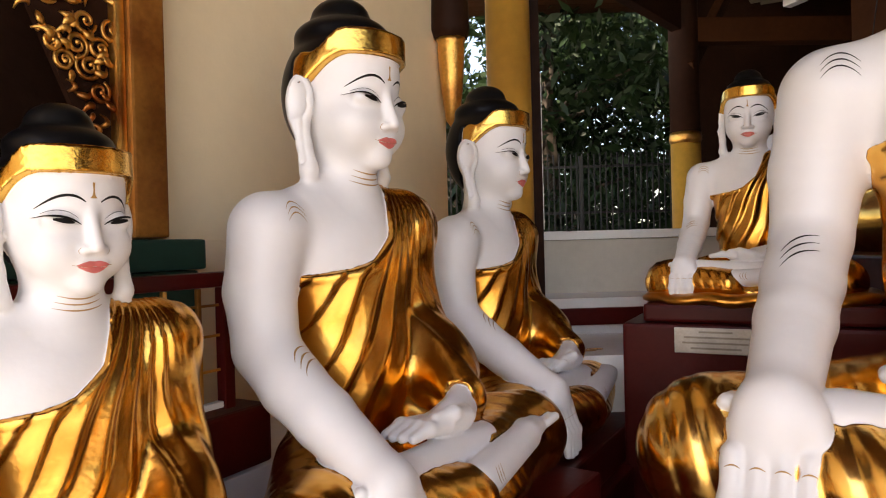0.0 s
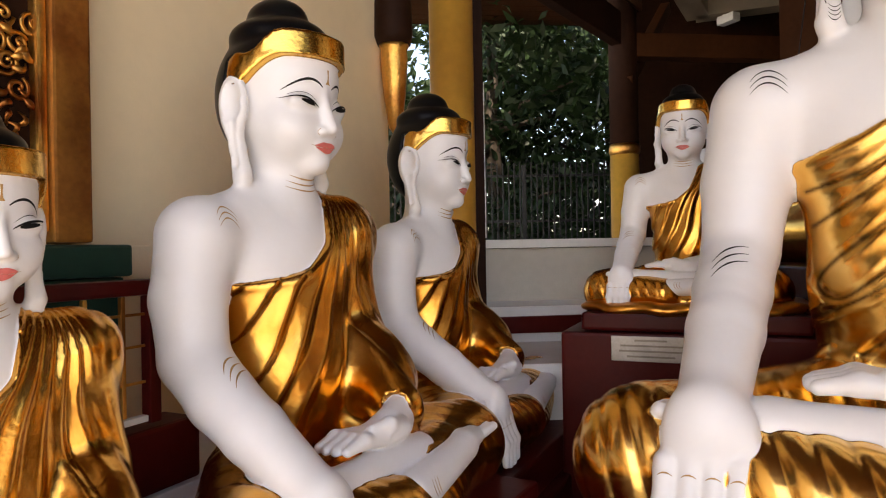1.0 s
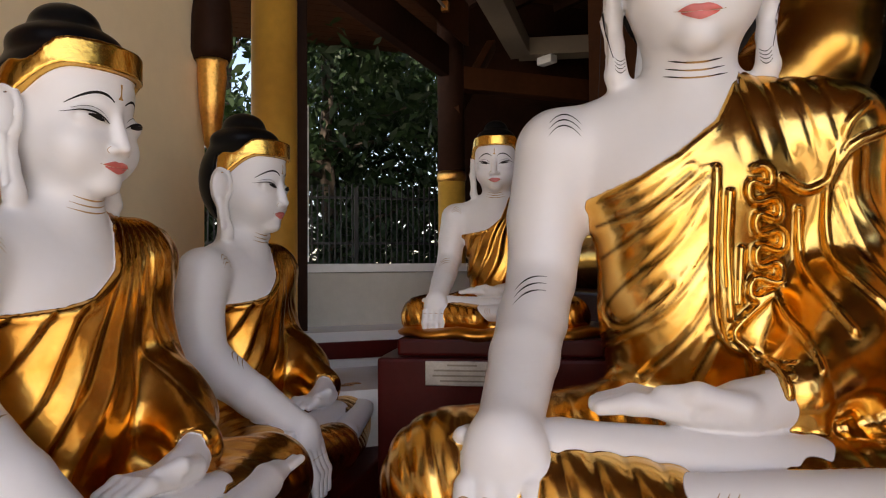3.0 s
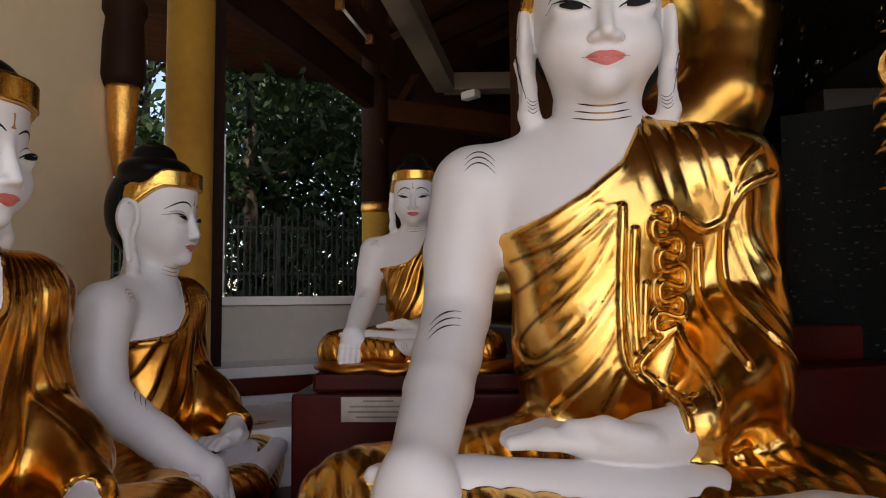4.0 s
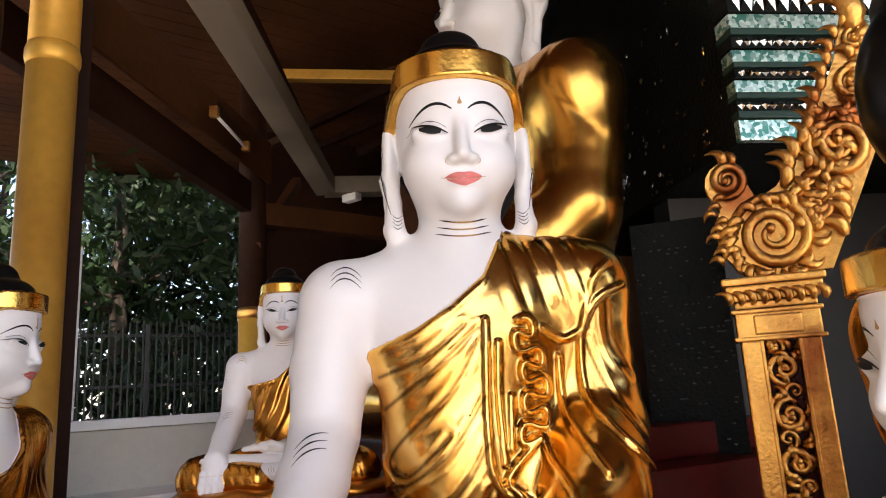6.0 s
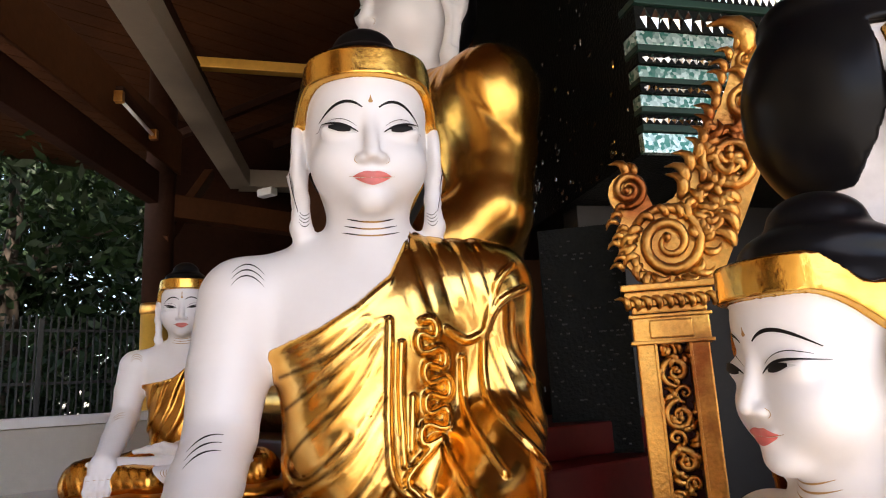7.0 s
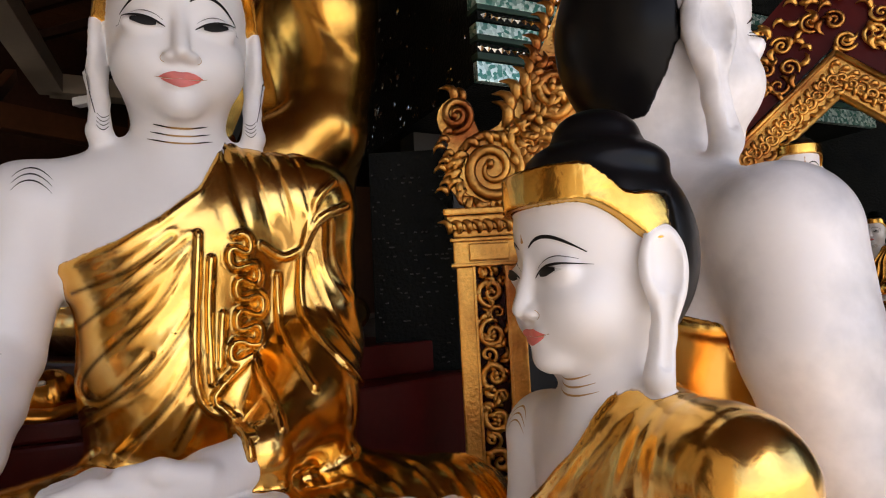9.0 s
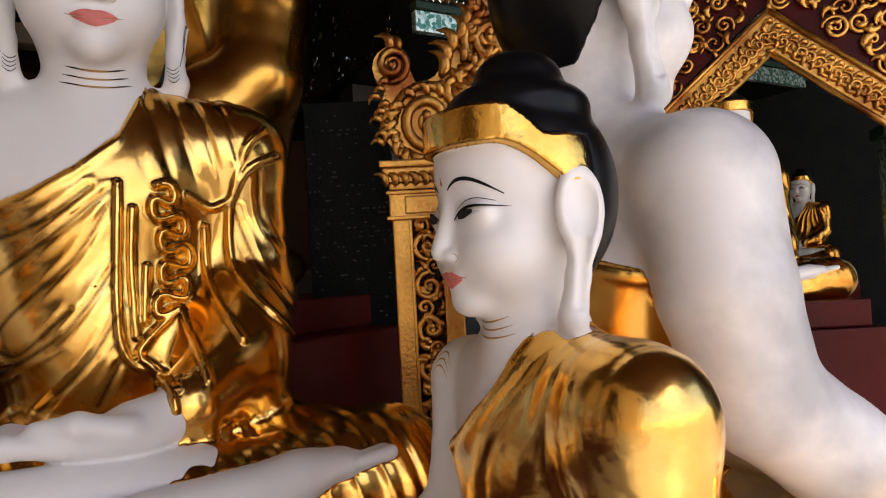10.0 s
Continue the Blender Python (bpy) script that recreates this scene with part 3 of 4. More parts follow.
SMOOTH = figure_mesh("smooth_figure", {"drawn": False, "depth": 0.004, "swell": 0.004, "sharp": 0.1, "fan": 0.34, "ink_shade": 0.15, "edge": "slant", "fore": 1.0, "ear_lines": False, "eye": 0.85, "mark": 0, "tick": 3}, 0.0155, STATUE)


def statue(mesh, eyes, yaw, size, label, group="seated statues"):
    """A seated statue, placed by the point between its eyes."""
    ob = new("seated_statue", mesh)
    ob.matrix_world = Matrix.Translation(Vector(eyes) - Vector((0, 0, 1.62 * size))) @ Matrix.Rotation(radians(yaw), 4, "Z") @ Matrix.Scale(size, 4)
    return tagged(ob, label, "statue", group)


# ---------------------------------------------------------------- mesh helpers
def box(bm, x0, y0, z0, x1, y1, z1, bevel=0.0, m=None):
    b = bmesh.new()
    bmesh.ops.create_cube(b, size=1)
    bmesh.ops.scale(b, vec=(x1 - x0, y1 - y0, z1 - z0), verts=b.verts)
    bmesh.ops.translate(b, vec=((x0 + x1) / 2, (y0 + y1) / 2, (z0 + z1) / 2), verts=b.verts)
    if bevel:
        bmesh.ops.bevel(b, geom=b.edges[:], offset=bevel, segments=2, affect="EDGES", profile=0.6)
    merge(bm, b, m)


def merge(bm, b, m=None):
    if m is not None:
        bmesh.ops.transform(b, matrix=m, verts=b.verts)
    vs = {v: bm.verts.new(v.co) for v in b.verts}
    for f in b.faces:
        bm.faces.new([vs[v] for v in f.verts]).smooth = f.smooth
    b.free()


def lathe(bm, profile, segments=24, m=None):
    b = bmesh.new()
    rings = [[b.verts.new((r * math.cos(2 * math.pi * i / segments), r * math.sin(2 * math.pi * i / segments), z)) for i in range(segments)] for r, z in profile]
    for a, c in zip(rings, rings[1:]):
        for i in range(segments):
            b.faces.new((a[i], a[(i + 1) % segments], c[(i + 1) % segments], c[i])).smooth = True
    b.faces.new(rings[0][::-1])
    b.faces.new(rings[-1])
    merge(bm, b, m)


def tube(bm, pts, radii, sides=8, flat=1.0, normal=None):
    """A tube through points; flat squeezes it along normal."""
    pts = [Vector(p) for p in pts]
    rings = []
    for i, p in enumerate(pts):
        t = (pts[min(i + 1, len(pts) - 1)] - pts[max(i - 1, 0)]).normalized()
        nrm = Vector(normal) if normal else (Vector((0, 0, 1)) if abs(t.z) < 0.9 else Vector((1, 0, 0)))
        s = t.cross(nrm).normalized()
        u = s.cross(t).normalized()
        r = radii[i] if hasattr(radii, "__len__") else radii
        rings.append([bm.verts.new(p + s * (r * math.cos(2 * math.pi * k / sides)) + u * (r * flat * math.sin(2 * math.pi * k / sides))) for k in range(sides)])
    for a, c in zip(rings, rings[1:]):
        for k in range(sides):
            bm.faces.new((a[k], a[(k + 1) % sides], c[(k + 1) % sides], c[k])).smooth = True
    bm.faces.new(rings[0][::-1])
    bm.faces.new(rings[-1])


def part(name, bm, material, parent=None, label=""):
    me = bpy.data.meshes.new(name)
    bmesh.ops.recalc_face_normals(bm, faces=bm.faces)
    bm.to_mesh(me)
    bm.free()
    me.materials.append(material)
    ob = new(name, me)
    if parent:
        ob.parent = parent
    if label:
        ob["label"] = label
    return ob


def pieces(bm, material, parent):
    """Each separate carved scroll, leaf and boss becomes a part of its own."""
    seen = set()
    for v0 in bm.verts[:]:
        if v0 in seen:
            continue
        seen.add(v0)
        group, queue = [v0], [v0]
        while queue:
            for e in queue.pop().link_edges:
                for w in e.verts:
                    if w not in seen:
                        seen.add(w)
                        group.append(w)
                        queue.append(w)
        spot = {v: k for k, v in enumerate(group)}
        faces = {f for v in group for f in v.link_faces}
        me = bpy.data.meshes.new("carving")
        me.from_pydata([v.co for v in group], [], [[spot[v] for v in f.verts] for f in faces])
        me.polygons.foreach_set("use_smooth", [True] * len(me.polygons))
        me.materials.append(material)
        ob = new("boss" if len(group) <= 12 else "leaf" if len(group) < 70 else "scroll", me)
        ob.parent = parent
    bm.free()


def simple(name, material, *boxes, bevel=0.004, parent=None, m=None):
    bm = bmesh.new()
    for b in boxes:
        box(bm, *b, bevel=bevel)
    ob = part(name, bm, material, parent)
    if m is not None:
        ob.matrix_world = m
    return ob


def thing(name, m, label, category, group=""):
    return_ob = new(name)
    return_ob.matrix_world = m
    return tagged(return_ob, label, category, group)


# ---------------------------------------------------------------- the structure
# The shrine wall behind the row of statues runs along (0.5, 0.87) and ends at a gilded column.
WALL = pose(0.02, 3.14, 0, 0, 0, 60)          # x along the wall towards its far end, y away from the statues


def setting(name, material, label, category, *boxes, m=None, bevel=0.004):
    return tagged(simple(name, material, *boxes, m=m, bevel=bevel), label, category, kind="structure")


setting("wall_shrine", CREAM, "cream painted plaster wall behind the statues", "wall", (-1.58, 0, 0, 0.02, 0.25, 6), (-2.75, 0, 4.2, -1.582, 0.25, 6), (-5.2, 0, 0, -2.752, 0.25, 6), m=WALL)
setting("baseboard", CREAM, "cream plaster dado with a narrow ledge", "dado", (-1.52, -0.014, 0.45, 0.02, -0.001, 1.53), m=WALL)
setting("ledge", WHITE_TILE, "white tiled ledge along the wall", "ledge", (-5.2, -0.34, 0.45, 0.02, -0.016, 0.97), m=WALL)
setting("floor", TERRAZZO, "pale polished marble platform", "floor", (-6, -4, 0.2, 9, 7.4, 0.45))
setting("ground", GROUND, "pale paved ground round the pavilion", "ground", (-400, -400, -0.3, 400, 400, 0.0))

PAR = pose(0.40, 3.56, 0, 0, 0, 2)
setting("parapet", PARAPET, "low cream plaster parapet", "parapet", (-0.3, 0, 0.2, 6, 0.2, 1.505), m=PAR)
setting("parapet_cap", WHITE_PAINT, "white painted parapet coping", "coping", (-0.3, -0.03, 1.507, 6, 0.24, 1.552), m=PAR)
setting("bench", WHITE_TILE, "white tiled bench under the parapet", "bench", (-0.3, -0.36, 0.45, 6, -0.002, 1.225), m=PAR)
setting("trim", RED, "dark red painted strip", "trim", (-0.3, -0.39, 1.10, 6, -0.362, 1.18), m=PAR)
setting("step", WHITE_TILE, "white tiled step", "step", (-0.3, -1.0, 0.45, 6, -0.392, 1.06), m=PAR)


def column(x, y, r, z0, z1, label, upper):
    ob = thing("column", pose(x, y, z0), label, "column", "pavilion columns")
    bm = bmesh.new()
    lathe(bm, [(r * 1.3, 0), (r * 1.3, 0.08), (r * 1.1, 0.12), (r, 0.16), (r, 2.2)], 32)
    part("shaft", bm, GOLD_PAINT, ob)
    bm = bmesh.new()
    lathe(bm, [(r * 1.0, 2.2), (r, z1 - z0)], 32)
    part("upper_shaft", bm, upper, ob)
    bm = bmesh.new()
    lathe(bm, [(r * 1.01, 2.15), (r * 1.09, 2.18), (r * 1.09, 2.22), (r * 1.01, 2.25)], 32)
    part("ring", bm, GOLD_CARVED if upper != GOLD_PAINT else GOLD_PAINT, ob)
    return ob


column(0.335, 3.22, 0.105, 0.97, 5, "gilded round column at the wall's end", GOLD_PAINT)
column(2.22, 6.1, 0.13, 0.2, 5, "round dark wooden column with a gilded lower shaft", DARK_WOOD)
column(4.45, 6.2, 0.12, 0.2, 5, "round dark wooden column under the far beam", DARK_WOOD)
setting("wall_post", DARK_WOOD, "dark wooden jamb beside the gilded column", "jamb", (0.415, 3.32, 0.97, 0.50, 3.45, 5))
setting("window_trim", WHITE_PAINT, "thin white upright strip", "trim", (0.503, 3.40, 1.56, 0.517, 3.43, 2.35))


def beam(name, a, b, w, h, material, label):
    """A straight timber from a to b, w wide and h high."""
    a, b = Vector(a), Vector(b)
    d = b - a
    bm = bmesh.new()
    box(bm, 0, -w / 2, -h / 2, d.length, w / 2, h / 2, bevel=0.008)
    ob = tagged(part(name, bm, material), label, "beam", kind="structure")
    ob.matrix_world = Matrix.Translation(a) @ d.to_track_quat("X", "Z").to_matrix().to_4x4()
    return ob


# Ceiling and roof extended unseen to y = -3.5 to shade the statues.
bm = bmesh.new()
for i in range(69):
    box(bm, -3, -3.4 + 0.2 * i, 5.0, 9, -3.21 + 0.2 * i, 5.04)
tagged(part("ceiling", bm, BROWN_BOARD), "dark brown boarded pavilion ceiling", "ceiling", kind="structure")
setting("roof", DARK_WOOD, "dark pavilion roof above the boards, extended unseen in front as a sun block", "roof", (-3.2, -3.5, 5.06, 9.2, 10.6, 5.2))
# Roof piece and two walls added out of view to darken the right side.
setting("roof_blocker", DARK_WOOD, "unseen dark roof added over the shrine side to block skylight", "roof", (2.2, -5.2, 4.98, 9.2, -3.52, 5.1))
setting("wall_blocker_right", DARK_WOOD, "plain dark side wall added to block light", "wall", (8.9, -5.2, 0.2, 9.05, 7.8, 4.97))
setting("wall_blocker_south", DARK_WOOD, "unseen dark wall added to block light", "wall", (5.5, -5.2, 0.2, 8.88, -5.05, 4.97))
beam("eave_beam", (0.0, 3.55, 3.5), (2.2, 6.1, 3.5), 0.10, 0.30, DARK_WOOD, "heavy dark wooden eave beam")
beam("eave_board", (0.1, 3.35, 3.8), (2.3, 5.85, 3.8), 0.03, 0.40, BROWN_BOARD, "brown fascia board over the eave beam")
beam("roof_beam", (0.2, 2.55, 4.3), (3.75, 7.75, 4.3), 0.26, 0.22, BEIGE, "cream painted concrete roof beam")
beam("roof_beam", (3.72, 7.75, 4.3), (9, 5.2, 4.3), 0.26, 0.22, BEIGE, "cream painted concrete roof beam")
beam("tie_beam", (2.2, 5.7, 4.62), (6.2, 3.75, 4.62), 0.10, 0.10, GOLD_PAINT, "ochre painted tie beam")
beam("tie_beam", (1.0, 3.6, 4.5), (2.9, 6.5, 4.5), 0.12, 0.18, DARK_WOOD, "dark wooden tie beam")
beam("tie_beam", (2.22, 6.1, 3.36), (4.45, 6.2, 3.36), 0.16, 0.22, BROWN_BOARD, "brown wooden lintel between columns")
beam("rafter", (2.22, 6.0, 3.0), (3.2, 7.4, 4.2), 0.10, 0.12, BROWN_BOARD, "brown wooden brace at the column head")
setting("wall_far", DARK_WOOD, "dark boarded end wall of the pavilion", "wall", (2.9, 7.9, 0.2, 9, 8.05, 5.0))
for i in range(5):
    beam("rafter", (2.6 + 0.55 * i, 7.3 - 0.28 * i, 4.44), (4.2 + 0.6 * i, 4.3 - 0.25 * i, 4.96), 0.07, 0.09, DARK_WOOD, "dark wooden rafter under the ceiling")

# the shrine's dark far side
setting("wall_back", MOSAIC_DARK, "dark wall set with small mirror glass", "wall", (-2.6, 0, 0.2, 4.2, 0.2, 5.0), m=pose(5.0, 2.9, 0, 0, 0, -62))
setting("wall_side", BROWN_BOARD, "dark brown side wall behind the great statues", "wall", (0, 0, 0.2, 2.6, 0.15, 5.0), m=pose(3.5, 5.7, 0, 0, 0, -62))

# ---------------------------------------------------------------- the statues
statue(GREAT, (1.349, 1.534, 2.38), -31, 0.976, "large white-skinned seated statue in a bright gilded robe")
statue(LESSER, (-0.14, 1.638, 1.848), 56.5, 0.613, "white-skinned seated statue with golden robe before the cream wall")
statue(LESSER, (0.279, 2.455, 1.813), 59.6, 0.602, "white-skinned seated statue beside the gilded column")
statue(LESSER, (1.111, 2.43, 1.933), -27, 0.41, "small seated statue in gold robe on a red pedestal")
statue(LESSER, (-0.525, 1.0, 1.548), 54, 0.415, "seated statue with golden teardrop on its forehead")
statue(SMOOTH, (1.174, 0.356, 1.597), -124, 0.566, "seated statue in smooth gold robe, seen beside its larger neighbour")
worn = statue(SMOOTH, (2.066, 0.262, 2.135), 50, 0.95, "large seated statue with scuffed bare white back")
worn.material_slots[0].link = "OBJECT"
worn.material_slots[0].material = STATUE_SCUFFED
dim = statue(SMOOTH, (2.367, 2.87, 3.85), -95, 1.5, "huge seated statue in a gilded robe, darkened in colour for its dim place")
# Deeper gilding swapped in, so the dimness back there is in the colour.
dim.material_slots[0].link = "OBJECT"
dim.material_slots[0].material = STATUE_OLD
statue(LESSER, (4.08, 0.36, 2.15), -60, 0.55, "seated statue under the carved gable")
statue(LESSER, (5.25, 0.17, 1.90), -110, 0.30, "small seated statue in gold robe inside the shrine")


def pedestal(x, y, yaw, w, d, z0, z1, label, back=0.0):
    """Stepped lacquered plinth."""
    ob = thing("pedestal", pose(x, y, z0, 0, 0, yaw), label, "pedestal", "statue pedestals")
    h = z1 - z0
    simple("block", RED, (-w, -d, 0, w, d + back, h - 0.13), bevel=0.012, parent=ob)
    simple("top_slab", RED, (-w * 0.88, -d * 0.9, h - 0.128, w * 0.88, d * 0.9 + back, h), bevel=0.01, parent=ob)
    return ob


def under(eyes, yaw, size, label, z0=0.45):
    b = eyes[2] - 1.62 * size
    a = radians(yaw)
    pedestal(eyes[0] + 0.06 * size * math.sin(a), eyes[1] - 0.06 * size * math.cos(a), yaw, 0.92 * size, 0.56 * size, z0, b + 0.004, label)


under((1.349, 1.534, 2.38), -31, 0.976, "dark red lacquered plinth under the large statue")
under((-0.14, 1.638, 1.848), 56.5, 0.613, "dark red lacquered statue plinth")
under((0.279, 2.455, 1.813), 59.6, 0.602, "dark red lacquered statue plinth")
under((-0.525, 1.0, 1.548), 54, 0.415, "dark red lacquered statue plinth")
under((1.174, 0.356, 1.597), -124, 0.566, "dark red lacquered statue plinth")
under((2.066, 0.262, 2.135), 50, 0.95, "low dark red statue plinth")
under((2.367, 2.87, 3.85), -95, 1.5, "tall dark red plinth of the huge statue")
under((4.08, 0.36, 2.15), -60, 0.55, "dark red plinth inside the shrine")
under((5.25, 0.17, 1.90), -110, 0.30, "tall dark plinth inside the shrine")

# the small statue's pedestal with its engraved plate
ped = thing("pedestal", pose(1.125, 2.40, 0.45, 0, 0, -27), "dark red lacquered pedestal with an engraved metal plate", "pedestal", "statue pedestals")
simple("block", RED, (-0.43, -0.27, 0, 0.43, 0.27, 0.758), bevel=0.012, parent=ped)
simple("top_slab", RED, (-0.365, -0.23, 0.760, 0.365, 0.24, 0.823), bevel=0.012, parent=ped)
plate = simple("plate", PLATE, (-0.255, -0.276, 0.665, 0.005, -0.2705, 0.75), bevel=0.002, parent=ped)
plate["label"] = "engraved grey metal plate"
for i, (a, b) in enumerate(((0.3, 0.7), (0.12, 0.9), (0.1, 0.88), (0.2, 0.8))):
    simple("text_bar", PLATE_INK, (-0.255 + 0.26 * a, -0.279, 0.733 - 0.018 * i, -0.255 + 0.26 * b, -0.2762, 0.739 - 0.018 * i), bevel=0, parent=plate)


# gilded base between the small statue and its pedestal
base = bmesh.new()
rings = []
for grow, zz in ((0.94, 0.0), (1.0, 0.010), (1.01, 0.022), (0.97, 0.034), (0.88, 0.042)):
    ring = []
    for k in range(120):
        a = 2 * math.pi * k / 120
        c, n = math.cos(a), math.sin(a)
        q = (abs(c / 0.385) ** 3 + abs(n / 0.255) ** 3) ** (-1 / 3) * grow * (1 + 0.018 * math.sin(15 * a) + 0.012 * math.sin(4 * a + 1))
        ring.append(base.verts.new((q * c, q * n, zz + 0.005 * math.sin(11 * a))))
    rings.append(ring)
for a, c in zip(rings, rings[1:]):
    for k in range(120):
        base.faces.new((a[k], a[(k + 1) % 120], c[(k + 1) % 120], c[k])).smooth = True
base.faces.new(rings[0][::-1])
base.faces.new(rings[-1])
base_ob = part("statue_base", base, STATUE_BASE)
base_ob.matrix_world = pose(1.125, 2.40, 1.268, 0, 0, -27)
tagged(base_ob, "low rippled gilded base under the small statue", "statue base")


# ---------------------------------------------------------------- carved gilding
def spiral(bm, cx, cz, r, turns=1.6, start=0.0, hand=1, y=0.0, thick=0.016):
    n = int(16 * turns) + 4
    pts, rad = [], []
    for i in range(n):
        t = i / (n - 1)
        a = start + hand * 2 * math.pi * turns * t
        q = r * (1 - 0.86 * t)
        pts.append((cx + q * math.cos(a), y - 0.012 * t, cz + q * math.sin(a)))
        rad.append(thick * (0.45 + 0.55 * math.sin(math.pi * min(1, 0.15 + t))))
    tube(bm, pts, rad, 6, 0.9, (0, 1, 0))
    b = bmesh.new()
    bmesh.ops.create_icosphere(b, subdivisions=1, radius=thick * 0.95)
    merge(bm, b, Matrix.Translation(pts[-1]))


def leaflet(bm, x, z, a, size, y=0.0):
    """A curled acanthus leaf."""
    pts, rad = [], []
    for i in range(7):
        t = i / 6
        b = a + 1.1 * t * t
        pts.append((x + size * t * math.cos(b), y - 0.016 * math.sin(math.pi * t), z + size * t * math.sin(b)))
        rad.append(max(0.002, size * 0.24 * math.sin(math.pi * (0.12 + 0.85 * t))))
    tube(bm, pts, rad, 6, 0.5, (0, 1, 0))


def scroll_field(bm, inside, x0, z0, x1, z1, step, rnd, y=0.0):
    """Scrolls and leaves over a board, where inside(x, z) holds."""
    z = z0
    row = 0
    while z < z1:
        x = x0 + (step * 0.5 if row % 2 else 0)
        while x < x1:
            px, pz = x + rnd.uniform(-0.15, 0.15) * step, z + rnd.uniform(-0.15, 0.15) * step
            if inside(px, pz):
                if rnd.random() < 0.62:
                    spiral(bm, px, pz, step * rnd.uniform(0.42, 0.56), rnd.uniform(1.2, 1.9), rnd.uniform(0, 6.28), rnd.choice((-1, 1)), y, step * 0.105)
                for _ in range(2):
                    leaflet(bm, px + rnd.uniform(-0.4, 0.4) * step, pz + rnd.uniform(-0.4, 0.4) * step, rnd.uniform(0, 6.28), step * rnd.uniform(0.45, 0.75), y)
            x += step
        z += step * 0.86
        row += 1


def board(bm, outline, y0, y1):
    """A flat board with the given outline, (x, z) pairs, between the depths y0 and y1."""
    lo = [bm.verts.new((x, y0, z)) for x, z in outline]
    hi = [bm.verts.new((x, y1, z)) for x, z in outline]
    bm.faces.new(lo)
    bm.faces.new(hi[::-1])
    for i in range(len(lo)):
        k = (i + 1) % len(lo)
        bm.faces.new((lo[i], hi[i], hi[k], lo[k]))


def arc(cx, cz, r, a0, a1, n):
    return [(cx + r * math.cos(radians(a0 + (a1 - a0) * i / (n - 1))), cz + r * math.sin(radians(a0 + (a1 - a0) * i / (n - 1)))) for i in range(n)]


# shrine pilaster with its capital and flame-like wing; x runs along its front, z up from the floor
PILX, PILY, PILYAW = 2.36, 1.33, -56
pil = thing("shrine_pilaster", pose(PILX, PILY, 0.362, 0, 0, PILYAW), "gilded carved shrine pilaster with pierced scrollwork", "pilaster")
W = 0.25
for x0, x1 in ((0.0, 0.072), (W - 0.072, W)):
    simple("stile", GOLD_CARVED, (x0, -0.03, 0.55, x1, 0.06, 1.345), bevel=0.006, parent=pil)
simple("backing", RED, (0.06, 0.045, 0.55, 0.19, 0.06, 1.34), bevel=0.002, parent=pil)
for x in (0.060, W - 0.072):
    simple("bead", GOLD_CARVED, (x, -0.036, 0.56, x + 0.012, -0.026, 1.345), bevel=0.003, parent=pil)
rnd = random.Random(4)
bm = bmesh.new()
for i in range(5):
    zc = 0.625 + 0.155 * i
    hand = 1 if i % 2 else -1
    spiral(bm, 0.125, zc, 0.055, 1.5, 1.57 * hand, hand, 0.0, 0.014)
    spiral(bm, 0.125 + 0.022 * hand, zc + 0.078, 0.034, 1.3, -1.57, -hand, 0.0, 0.009)
    for k in range(12):
        leaflet(bm, 0.125 + rnd.uniform(-0.045, 0.045), zc + rnd.uniform(-0.07, 0.07), rnd.uniform(0, 6.28), 0.05, 0.004)
bmesh.ops.recalc_face_normals(bm, faces=bm.faces)
pieces(bm, GOLD_CARVED, pil)
simple("base_block", GOLD_CARVED, (-0.02, -0.05, 0.46, W + 0.02, 0.08, 0.55), bevel=0.01, parent=pil)
simple("plinth", RED, (-0.04, -0.07, 0.088, W + 0.04, 0.1, 0.458), bevel=0.01, parent=pil)
simple("neck_band", GOLD_CARVED, (-0.008, -0.04, 1.348, W + 0.008, 0.07, 1.44), bevel=0.006, parent=pil)
simple("neck_panel", GOLD_CARVED, (0.05, -0.05, 1.362, W - 0.05, -0.04, 1.428), bevel=0.006, parent=pil)
for z in (1.342, 1.436):
    simple("fillet", GOLD_CARVED, (-0.018, -0.05, z, W + 0.018, 0.075, z + 0.014), bevel=0.004, parent=pil)
bm = bmesh.new()
for k in range(4):
    g = 0.004 + 0.011 * k
    box(bm, -g, -0.045 - g, 1.452 + 0.027 * k, W + g, 0.075, 1.477 + 0.027 * k, bevel=0.006)
for k in range(9):
    leaflet(bm, -0.02 + 0.037 * k, 1.465, 1.2, 0.06, -0.06)
part("capital", bm, GOLD_CARVED, pil, "flared capital with worn red and gold leaves")
WING = Matrix.Translation((0.048, 0, 0.10)) @ Matrix.Diagonal((0.88, 1, 0.935, 1))
bm = bmesh.new()
outline = arc(0.10, 1.74, 0.185, 250, 150, 9) + arc(-0.02, 1.94, 0.085, 205, 60, 7) + [(0.08, 1.86), (0.16, 1.90), (0.32, 2.12), (0.44, 2.36), (0.50, 2.55), (0.53, 2.62), (0.57, 2.48), (0.59, 2.22), (0.70, 1.92), (0.68, 1.90), (0.55, 2.04), (0.43, 1.80), (0.31, 1.57)]
board(bm, outline, -0.02, 0.035)
bmesh.ops.transform(bm, matrix=WING, verts=bm.verts)
part("wing_board", bm, GOLD_CARVED, pil)
bm = bmesh.new()
rnd = random.Random(7)
spiral(bm, 0.12, 1.72, 0.150, 2.1, 2.6, -1, -0.03, 0.024)
spiral(bm, -0.02, 1.95, 0.072, 1.9, 4.4, 1, -0.03, 0.018)
spiral(bm, 0.40, 2.02, 0.125, 2.1, 1.2, 1, -0.03, 0.024)
